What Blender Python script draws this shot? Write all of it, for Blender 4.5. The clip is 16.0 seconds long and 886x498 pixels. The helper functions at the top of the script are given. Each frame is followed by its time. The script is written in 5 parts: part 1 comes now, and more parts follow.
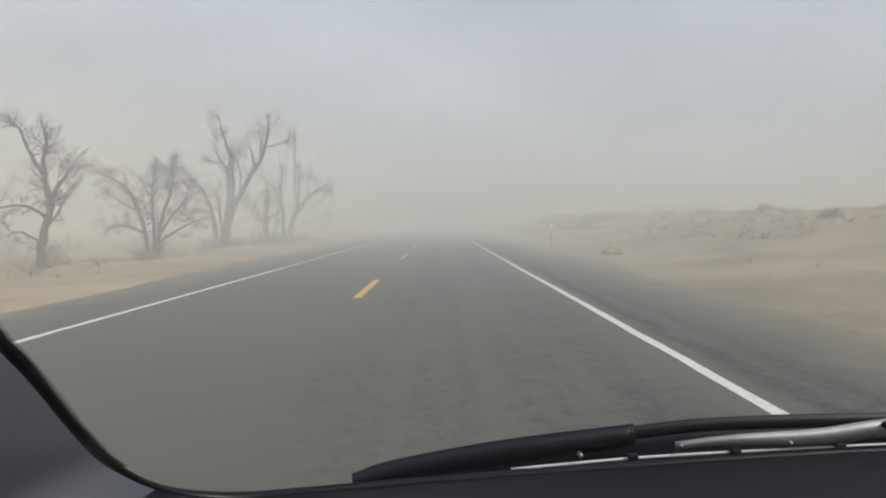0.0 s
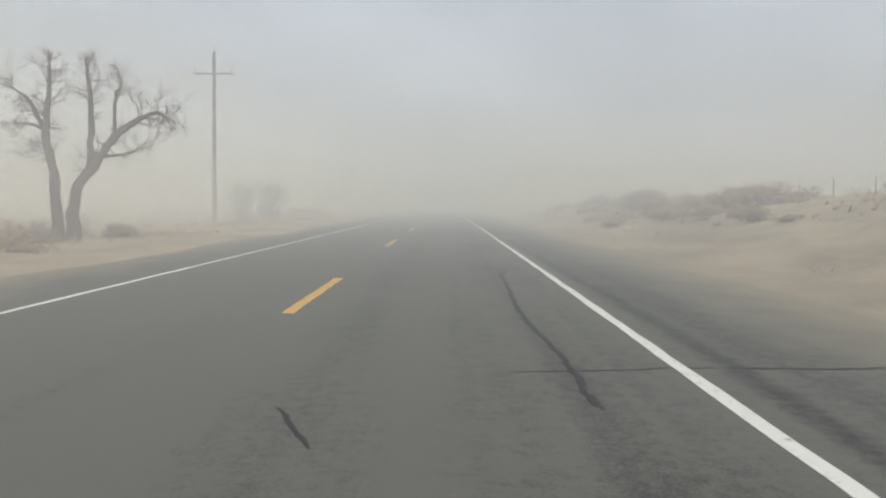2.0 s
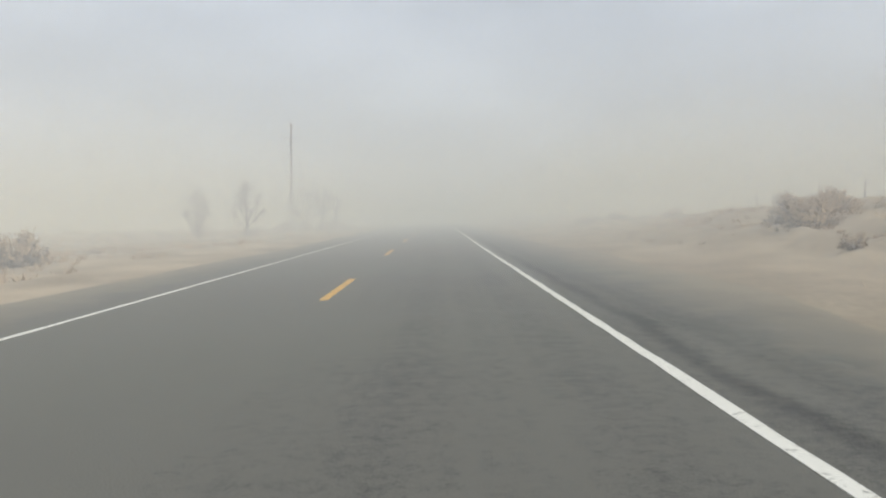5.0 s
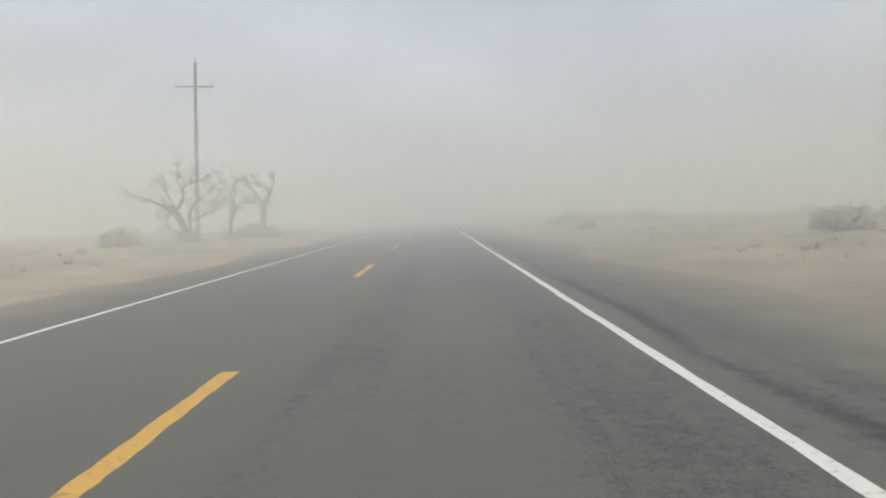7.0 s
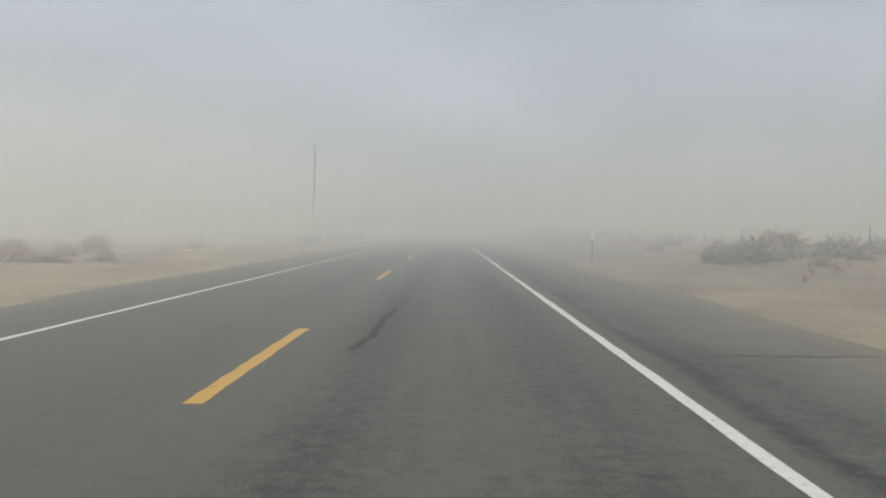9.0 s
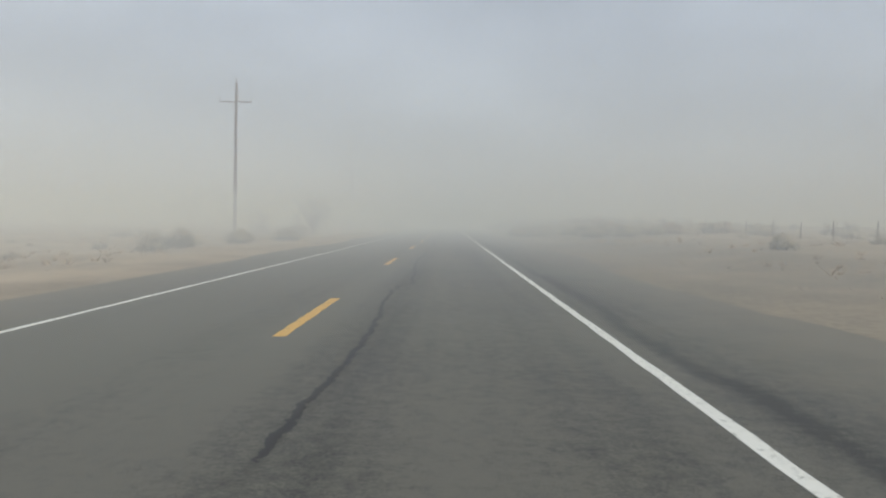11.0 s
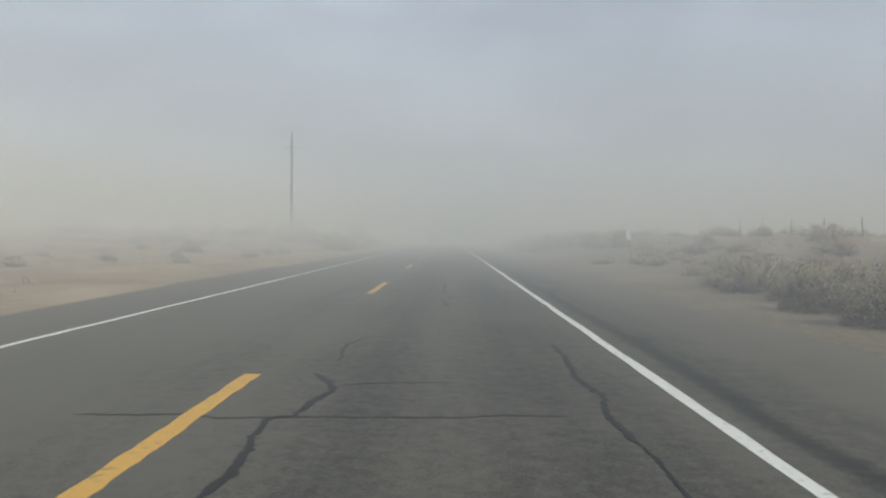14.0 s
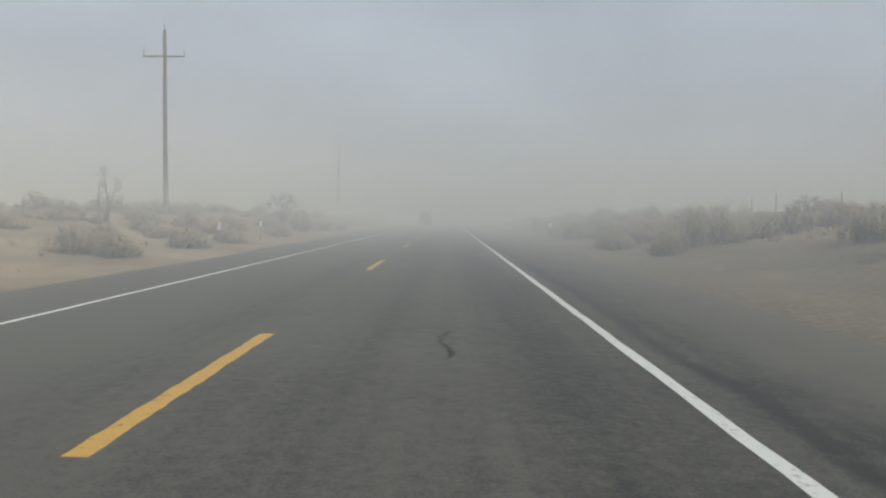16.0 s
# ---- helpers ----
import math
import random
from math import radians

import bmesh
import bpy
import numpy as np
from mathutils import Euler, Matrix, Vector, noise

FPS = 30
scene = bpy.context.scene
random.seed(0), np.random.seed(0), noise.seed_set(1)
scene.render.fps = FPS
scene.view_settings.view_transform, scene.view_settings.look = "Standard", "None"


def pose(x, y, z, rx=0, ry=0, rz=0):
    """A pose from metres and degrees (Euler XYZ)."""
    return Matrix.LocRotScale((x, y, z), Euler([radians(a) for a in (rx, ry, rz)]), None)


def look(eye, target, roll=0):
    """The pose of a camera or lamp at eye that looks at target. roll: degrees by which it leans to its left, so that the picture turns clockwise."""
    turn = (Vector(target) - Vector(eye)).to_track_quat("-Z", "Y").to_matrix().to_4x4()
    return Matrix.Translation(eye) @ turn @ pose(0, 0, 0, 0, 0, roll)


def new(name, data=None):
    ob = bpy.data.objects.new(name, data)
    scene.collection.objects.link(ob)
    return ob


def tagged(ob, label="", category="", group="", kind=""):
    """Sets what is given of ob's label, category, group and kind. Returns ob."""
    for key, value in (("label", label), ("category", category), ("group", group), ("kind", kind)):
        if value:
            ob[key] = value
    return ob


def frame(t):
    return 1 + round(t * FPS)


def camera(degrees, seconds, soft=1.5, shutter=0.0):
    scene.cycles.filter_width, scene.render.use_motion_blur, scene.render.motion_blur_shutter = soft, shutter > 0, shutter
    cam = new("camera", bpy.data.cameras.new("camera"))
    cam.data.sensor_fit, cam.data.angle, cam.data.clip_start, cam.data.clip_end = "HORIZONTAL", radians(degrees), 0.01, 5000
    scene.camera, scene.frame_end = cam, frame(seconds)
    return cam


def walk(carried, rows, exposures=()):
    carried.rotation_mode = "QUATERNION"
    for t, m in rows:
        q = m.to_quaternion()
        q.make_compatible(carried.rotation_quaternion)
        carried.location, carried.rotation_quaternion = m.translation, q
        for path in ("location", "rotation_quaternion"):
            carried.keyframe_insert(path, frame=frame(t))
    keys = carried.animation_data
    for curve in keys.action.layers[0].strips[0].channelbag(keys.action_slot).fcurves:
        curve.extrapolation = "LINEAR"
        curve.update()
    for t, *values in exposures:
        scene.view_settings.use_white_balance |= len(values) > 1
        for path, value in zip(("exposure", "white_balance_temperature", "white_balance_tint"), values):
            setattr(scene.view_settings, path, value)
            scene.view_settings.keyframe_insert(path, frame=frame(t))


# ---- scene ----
cam = camera(64.0, 16.0, soft=2.0)
EYE = 1.398
# seconds, across the road, along the road, yaw, pitch, lean
DRIVE = [
    (0, 1.581, -0.134, -0.16, -2.02, 0.30),
    (0.5, 1.754, 7.888, 0.69, -4.09, 1.52),
    (1, 1.851, 16.448, 0.52, -5.29, 1.38),
    (1.5, 1.947, 24.737, 0.45, -5.43, 0.97),
    (2, 1.989, 33.558, 0.28, -3.54, 1.12),
    (2.5, 1.991, 42.380, 0.53, -2.41, 1.58),
    (3, 2.111, 51.400, 0.61, -3.22, 0.77),
    (3.5, 2.124, 60.258, 0.37, -2.80, -0.30),
    (4, 2.074, 69.684, 0.44, -3.05, -0.01),
    (4.2, 2.072, 73.521, 0.36, -2.71, -0.31),
    (6.3, 1.901, 114.014, -0.69, -2.41, -1.27),
    (6.5, 1.942, 118.095, -0.68, -2.35, -1.32),
    (7, 1.940, 127.947, -0.50, -2.66, -1.37),
    (7.5, 1.947, 137.968, -0.17, -2.23, -0.14),
    (8, 1.953, 148.112, -0.07, -1.44, 0.85),
    (8.5, 1.952, 158.142, 0.01, -0.58, 1.29),
    (9, 2.003, 168.527, 0.46, -1.44, 1.06),
    (9.2, 1.990, 172.528, 0.16, -1.71, 0.79),
    (11.3, 2.054, 216.011, 0.49, -2.11, 0.90),
    (11.5, 2.071, 220.427, 0.44, -2.02, 0.99),
    (12, 2.061, 231.198, 0.22, -2.06, 0.69),
    (12.5, 2.101, 241.851, 0.51, -1.49, 0.85),
    (13, 2.076, 252.598, 0.58, -0.30, 0.68),
    (13.5, 1.984, 263.014, 0.38, -0.77, 0.76),
    (14, 1.940, 273.754, 0.56, -0.89, 1.20),
    (14.5, 1.946, 284.370, -1.21, -1.59, -2.35),
    (15, 1.959, 295.019, -0.74, -1.21, -1.41),
    (15.5, 2.025, 305.615, 1.12, -1.14, 2.51),
    (16, 2.102, 316.423, 0.45, -2.50, 1.15),
]


def drive_pose(x, y, yaw, pitch, lean):
    a, b = radians(yaw), radians(pitch)
    ahead = Vector((-math.sin(a) * math.cos(b), math.cos(a) * math.cos(b), math.sin(b)))
    return look((x, y, EYE), Vector((x, y, EYE)) + 2 * ahead, lean)


walk(cam, [(t, drive_pose(x, y, yaw, pitch, lean)) for t, x, y, yaw, pitch, lean in DRIVE],
     [(0, -0.12, 6600, 10), (4, 0.0, 6600, 10), (6.5, 0.03, 6600, 10), (8, -0.21, 6560, 9.5), (12.5, -0.25, 6340, 9.2), (16, -0.34, 6340, 9.2)])

# ---- world, sun, dust in the air ----
scene.cycles.volume_bounces = 2  # light scatters on from grain to grain
SUN_AZIMUTH, SUN_HEIGHT = radians(122), radians(42)  # clockwise from the road's direction
DUST, LOW_DUST = 0.0085, 0.0106  # the dust aloft, and what blows along the ground besides
HAZE_TOP, LOW_TOP = 22.0, 3.3


world = bpy.data.worlds.new("sky")
scene.world = world
world.use_nodes = True
wt = world.node_tree
bg = wt.nodes["Background"]
sky = wt.nodes.new("ShaderNodeTexSky")
sky.sky_type, sky.sun_disc = "NISHITA", False
sky.sun_elevation, sky.sun_rotation = SUN_HEIGHT, SUN_AZIMUTH
sky.dust_density = 4.0
coord = wt.nodes.new("ShaderNodeTexCoord")
cloud = wt.nodes.new("ShaderNodeTexNoise")
cloud.inputs["Scale"].default_value, cloud.inputs["Detail"].default_value = 3.2, 5.0
stretch = wt.nodes.new("ShaderNodeMapping")
stretch.inputs["Scale"].default_value = (1, 1, 2.6)
wt.links.new(coord.outputs["Generated"], stretch.inputs["Vector"])
wt.links.new(stretch.outputs[0], cloud.inputs["Vector"])
cover = wt.nodes.new("ShaderNodeValToRGB")
cover.color_ramp.elements[0].position, cover.color_ramp.elements[0].color = 0.38, (9.7, 11.4, 14.4, 1)
cover.color_ramp.elements[1].position, cover.color_ramp.elements[1].color = 0.66, (13.6, 15.6, 19.1, 1)
wt.links.new(cloud.outputs["Fac"], cover.inputs[0])
veil = wt.nodes.new("ShaderNodeMix")
veil.data_type = "RGBA"
veil.inputs["Factor"].default_value = 0.86
wt.links.new(sky.outputs[0], veil.inputs["A"])
wt.links.new(cover.outputs[0], veil.inputs["B"])
wt.links.new(veil.outputs["Result"], bg.inputs["Color"])
bg.inputs["Strength"].default_value = 0.060

sun_data = bpy.data.lights.new("sun", "SUN")
sun_data.energy, sun_data.angle, sun_data.color = 3.3, radians(8), (1, 0.975, 0.90)
sun = new("sun", sun_data)
to_sun = Vector((math.sin(SUN_AZIMUTH) * math.cos(SUN_HEIGHT), math.cos(SUN_AZIMUTH) * math.cos(SUN_HEIGHT), math.sin(SUN_HEIGHT)))
sun.matrix_world = look(to_sun * 60, (0, 0, 0))


def material(name, rough=0.9, spec=0.3):
    """A node material: its tree, its shader and a shorthand that adds a node."""
    m = bpy.data.materials.new(name)
    m.use_nodes = True
    nt = m.node_tree
    b = nt.nodes["Principled BSDF"]
    b.inputs["Roughness"].default_value = rough
    b.inputs["Specular IOR Level"].default_value = spec

    def add(kind, **given):
        n = nt.nodes.new("ShaderNode" + kind)
        for key, v in given.items():
            n.inputs[key].default_value = v
        return n

    return m, nt, b, add


def noise_colour(name, dark, light, scale, rough=0.9, bump=0.0, fine=0.0, per="", by=0.35, stretch=None, spec=0.3, lo=0.3, hi=0.7):
    """A surface whose colour runs between two tones by noise at two scales, with relief; per: 'object' or 'island' varies it by piece."""
    m, nt, b, add = material(name, rough, spec)
    tc = add("TexCoord")
    mp = add("Mapping")
    nt.links.new(tc.outputs["Object"], mp.inputs["Vector"])
    if stretch:
        mp.inputs["Scale"].default_value = stretch
    big = add("TexNoise", Scale=scale, Detail=6.0, Roughness=0.6)
    small = add("TexNoise", Scale=fine or scale * 9, Detail=4.0, Roughness=0.7)
    for n in (big, small):
        nt.links.new(mp.outputs[0], n.inputs["Vector"])
    mix = add("Math")
    mix.operation = "MULTIPLY_ADD"
    mix.inputs[1].default_value = 0.4
    half = add("Math")
    half.operation = "MULTIPLY"
    half.inputs[1].default_value = 0.6
    nt.links.new(big.outputs["Fac"], half.inputs[0])
    nt.links.new(small.outputs["Fac"], mix.inputs[0])
    nt.links.new(half.outputs[0], mix.inputs[2])
    last = mix.outputs[0]
    if per:
        src = add("ObjectInfo") if per == "object" else add("NewGeometry")
        vary = add("Math")
        vary.operation = "MULTIPLY_ADD"
        vary.inputs[1].default_value = by
        shift = add("Math")
        shift.operation = "ADD"
        shift.inputs[1].default_value = -by / 2
        nt.links.new(src.outputs["Random" if per == "object" else "Random Per Island"], vary.inputs[0])
        nt.links.new(last, vary.inputs[2])
        nt.links.new(vary.outputs[0], shift.inputs[0])
        last = shift.outputs[0]
    ramp = add("ValToRGB")
    ramp.color_ramp.elements[0].position, ramp.color_ramp.elements[0].color = lo, (*dark, 1)
    ramp.color_ramp.elements[1].position, ramp.color_ramp.elements[1].color = hi, (*light, 1)
    nt.links.new(last, ramp.inputs[0])
    nt.links.new(ramp.outputs[0], b.inputs["Base Color"])
    if bump:
        bp = add("Bump", Strength=bump, Distance=0.02)
        nt.links.new(small.outputs["Fac"], bp.inputs["Height"])
        nt.links.new(bp.outputs[0], b.inputs["Normal"])
    return m


def dust_material(name, density, albedo):
    """Fine tan dust: grey scattering, and some absorption that takes most from the blue."""
    m = bpy.data.materials.new(name)
    m.use_nodes = True
    nt = m.node_tree
    nt.nodes.clear()
    out = nt.nodes.new("ShaderNodeOutputMaterial")
    vs = nt.nodes.new("ShaderNodeVolumeScatter")
    vs.inputs["Color"].default_value = (1, 1, 1, 1)
    vs.inputs["Density"].default_value = density
    vs.inputs["Anisotropy"].default_value = -0.22
    loss = [(1 - a) / a for a in albedo]  # absorbed for each part scattered
    va = nt.nodes.new("ShaderNodeVolumeAbsorption")
    va.inputs["Color"].default_value = (*(1 - v / max(loss) for v in loss), 1)
    va.inputs["Density"].default_value = density * max(loss)
    both = nt.nodes.new("ShaderNodeAddShader")
    nt.links.new(vs.outputs[0], both.inputs[0])
    nt.links.new(va.outputs[0], both.inputs[1])
    nt.links.new(both.outputs[0], out.inputs["Volume"])
    return m


def asphalt_material():
    """Grey worn asphalt: aggregate speckle, long darker wheel tracks, patches, and blown sand on the shoulders."""
    m, nt, b, add = material("asphalt", 0.92, 0.15)
    tc = add("TexCoord")
    xyz = add("SeparateXYZ")
    nt.links.new(tc.outputs["Object"], xyz.inputs[0])
    grain = add("TexNoise", Scale=38.0, Detail=3.0, Roughness=0.75)
    nt.links.new(tc.outputs["Object"], grain.inputs["Vector"])
    speck = add("TexVoronoi", Scale=55.0)
    nt.links.new(tc.outputs["Object"], speck.inputs["Vector"])
    longm = add("Mapping", Scale=(1.3, 0.035, 1))
    nt.links.new(tc.outputs["Object"], longm.inputs["Vector"])
    tracks = add("TexNoise", Scale=1.0, Detail=3.0, Roughness=0.5)
    nt.links.new(longm.outputs[0], tracks.inputs["Vector"])
    patch = add("TexNoise", Scale=0.35, Detail=5.0, Roughness=0.6)
    nt.links.new(tc.outputs["Object"], patch.inputs["Vector"])

    def math_node(op, a, bb=None, c=None):
        n = add("Math")
        n.operation = op
        for k, v in enumerate((a, bb, c)):
            if v is None:
                continue
            if isinstance(v, (int, float)):
                n.inputs[k].default_value = v
            else:
                nt.links.new(v, n.inputs[k])
        return n.outputs[0]

    # wheel tracks repeat across each lane
    wave = math_node("COSINE", math_node("MULTIPLY", math_node("ADD", xyz.outputs["X"], -1.05), 2 * math.pi / 1.95))
    wheel = math_node("MULTIPLY_ADD", wave, -0.075, 0.0)
    v = math_node("MULTIPLY_ADD", tracks.outputs["Fac"], 0.62, math_node("ADD", wheel, -0.04))
    v = math_node("MULTIPLY_ADD", patch.outputs["Fac"], 0.45, v)
    # narrow streaks dragged along by tyres, strongest on the first stretch
    thinm = add("Mapping", Scale=(4.2, 0.11, 1))
    nt.links.new(tc.outputs["Object"], thinm.inputs["Vector"])
    streak = add("TexNoise", Scale=1.0, Detail=4.0, Roughness=0.6)
    nt.links.new(thinm.outputs[0], streak.inputs["Vector"])
    worn = add("MapRange")
    worn.inputs["From Min"].default_value, worn.inputs["From Max"].default_value = 20.0, 60.0
    worn.inputs["To Min"].default_value, worn.inputs["To Max"].default_value = 0.62, 0.30
    nt.links.new(xyz.outputs["Y"], worn.inputs["Value"])
    v = math_node("MULTIPLY_ADD", math_node("ADD", streak.outputs["Fac"], -0.5), worn.outputs[0], v)
    mottle = add("TexNoise", Scale=4.0, Detail=5.0, Roughness=0.7)
    nt.links.new(tc.outputs["Object"], mottle.inputs["Vector"])
    v = math_node("MULTIPLY_ADD", mottle.outputs["Fac"], 0.7, math_node("ADD", v, -0.35))
    blotch = add("TexNoise", Scale=9.0, Detail=3.0, Roughness=0.65)
    nt.links.new(tc.outputs["Object"], blotch.inputs["Vector"])
    v = math_node("MULTIPLY_ADD", blotch.outputs["Fac"], 0.75, math_node("ADD", v, -0.375))
    v = math_node("MULTIPLY_ADD", grain.outputs["Fac"], 1.05, math_node("ADD", v, -0.30))
    v = math_node("MULTIPLY_ADD", speck.outputs["Distance"], 0.25, v)
    # the first half is older and paler, the last stretch darker
    tone = add("MapRange")
    tone.inputs["From Min"].default_value, tone.inputs["From Max"].default_value = 138.0, 190.0
    tone.inputs["To Min"].default_value, tone.inputs["To Max"].default_value = 0.10, 0.0
    nt.links.new(xyz.outputs["Y"], tone.inputs["Value"])
    late = add("MapRange")
    late.inputs["From Min"].default_value, late.inputs["From Max"].default_value = 210.0, 290.0
    late.inputs["To Min"].default_value, late.inputs["To Max"].default_value = 0.0, -0.06
    nt.links.new(xyz.outputs["Y"], late.inputs["Value"])
    v = math_node("ADD", v, math_node("ADD", tone.outputs[0], late.outputs[0]))
    # a dark worn seam where the shoulder joins the lane
    seam = add("MapRange")
    seam.inputs["From Min"].default_value, seam.inputs["From Max"].default_value = 0.20, 0.04
    seam.inputs["To Min"].default_value, seam.inputs["To Max"].default_value = 0.0, 0.32
    nt.links.new(math_node("ABSOLUTE", math_node("MULTIPLY_ADD", patch.outputs["Fac"], 0.7, math_node("ADD", xyz.outputs["X"], -4.88))), seam.inputs["Value"])
    v = math_node("SUBTRACT", v, math_node("MULTIPLY", seam.outputs[0], math_node("MULTIPLY", grain.outputs["Fac"], 2.0)))
    # the oncoming lane and its shoulder are paler, most of all on the first stretch
    oncoming_pale = add("MapRange")
    oncoming_pale.inputs["From Min"].default_value, oncoming_pale.inputs["From Max"].default_value = 1.7, -3.0
    oncoming_pale.inputs["To Min"].default_value, oncoming_pale.inputs["To Max"].default_value = 0.0, 0.52
    nt.links.new(math_node("MULTIPLY_ADD", mottle.outputs["Fac"], 1.2, math_node("ADD", xyz.outputs["X"], -0.6)), oncoming_pale.inputs["Value"])
    fades = add("MapRange")
    fades.inputs["From Min"].default_value, fades.inputs["From Max"].default_value = 145.0, 185.0
    fades.inputs["To Min"].default_value, fades.inputs["To Max"].default_value = 1.0, 0.65
    nt.links.new(xyz.outputs["Y"], fades.inputs["Value"])
    v = math_node("MULTIPLY_ADD", oncoming_pale.outputs[0], fades.outputs[0], v)
    ramp = add("ValToRGB")
    ramp.color_ramp.elements[0].position, ramp.color_ramp.elements[0].color = 0.50, (0.027, 0.0275, 0.026, 1)
    ramp.color_ramp.elements[1].position, ramp.color_ramp.elements[1].color = 1.05, (0.117, 0.115, 0.098, 1)
    nt.links.new(v, ramp.inputs[0])
    # further on fine brown dust has settled into the surface
    settled = add("MapRange")
    settled.inputs["From Min"].default_value, settled.inputs["From Max"].default_value = 120.0, 240.0
    settled.inputs["To Min"].default_value, settled.inputs["To Max"].default_value = 0.12, 0.55
    nt.links.new(xyz.outputs["Y"], settled.inputs["Value"])
    film = add("Mix")
    film.data_type, film.blend_type = "RGBA", "MULTIPLY"
    nt.links.new(settled.outputs[0], film.inputs["Factor"])
    nt.links.new(ramp.outputs[0], film.inputs["A"])
    film.inputs["B"].default_value = (0.95, 0.86, 0.70, 1)
    # sand lies on the outer shoulders in streaks
    off = math_node("ABSOLUTE", math_node("ADD", xyz.outputs["X"], -0.8))
    drift = add("TexNoise", Scale=0.8, Detail=6.0, Roughness=0.65)
    nt.links.new(tc.outputs["Object"], drift.inputs["Vector"])
    cover_at = math_node("MULTIPLY_ADD", drift.outputs["Fac"], 3.0, math_node("MULTIPLY_ADD", settled.outputs[0], 1.6, math_node("ADD", off, -7.1)))
    lay = add("MapRange")
    lay.inputs["From Min"].default_value, lay.inputs["From Max"].default_value = -0.7, 1.2
    nt.links.new(cover_at, lay.inputs["Value"])
    mixc = add("Mix")
    mixc.data_type = "RGBA"
    nt.links.new(lay.outputs[0], mixc.inputs["Factor"])
    nt.links.new(film.outputs["Result"], mixc.inputs["A"])
    blown = add("Mix")
    blown.data_type = "RGBA"
    nt.links.new(math_node("MULTIPLY", settled.outputs[0], 1.7), blown.inputs["Factor"])
    blown.inputs["A"].default_value, blown.inputs["B"].default_value = (0.265, 0.224, 0.161, 1), (0.120, 0.108, 0.082, 1)
    nt.links.new(blown.outputs["Result"], mixc.inputs["B"])
    nt.links.new(mixc.outputs["Result"], b.inputs["Base Color"])
    bp = add("Bump", Strength=0.5, Distance=0.006)
    nt.links.new(speck.outputs["Distance"], bp.inputs["Height"])
    nt.links.new(bp.outputs[0], b.inputs["Normal"])
    return m


def paint_material(name, rgb, wear_rgb, wear=0.36):
    m, nt, b, add = material(name, 0.7, 0.35)
    tc = add("TexCoord")
    n = add("TexNoise", Scale=14.0, Detail=6.0, Roughness=0.75)
    nt.links.new(tc.outputs["Object"], n.inputs["Vector"])
    r = add("ValToRGB")
    r.color_ramp.elements[0].position, r.color_ramp.elements[0].color = wear - 0.06, (*wear_rgb, 1)
    r.color_ramp.elements[1].position, r.color_ramp.elements[1].color = wear + 0.05, (*rgb, 1)
    nt.links.new(n.outputs["Fac"], r.inputs[0])
    nt.links.new(r.outputs[0], b.inputs["Base Color"])
    return m


SAND = noise_colour("sand", (0.19, 0.147, 0.098), (0.45, 0.36, 0.252), 0.30, 0.95, 0.14, 7.0, stretch=(1, 0.8, 1), spec=0.1, lo=0.34, hi=0.60)


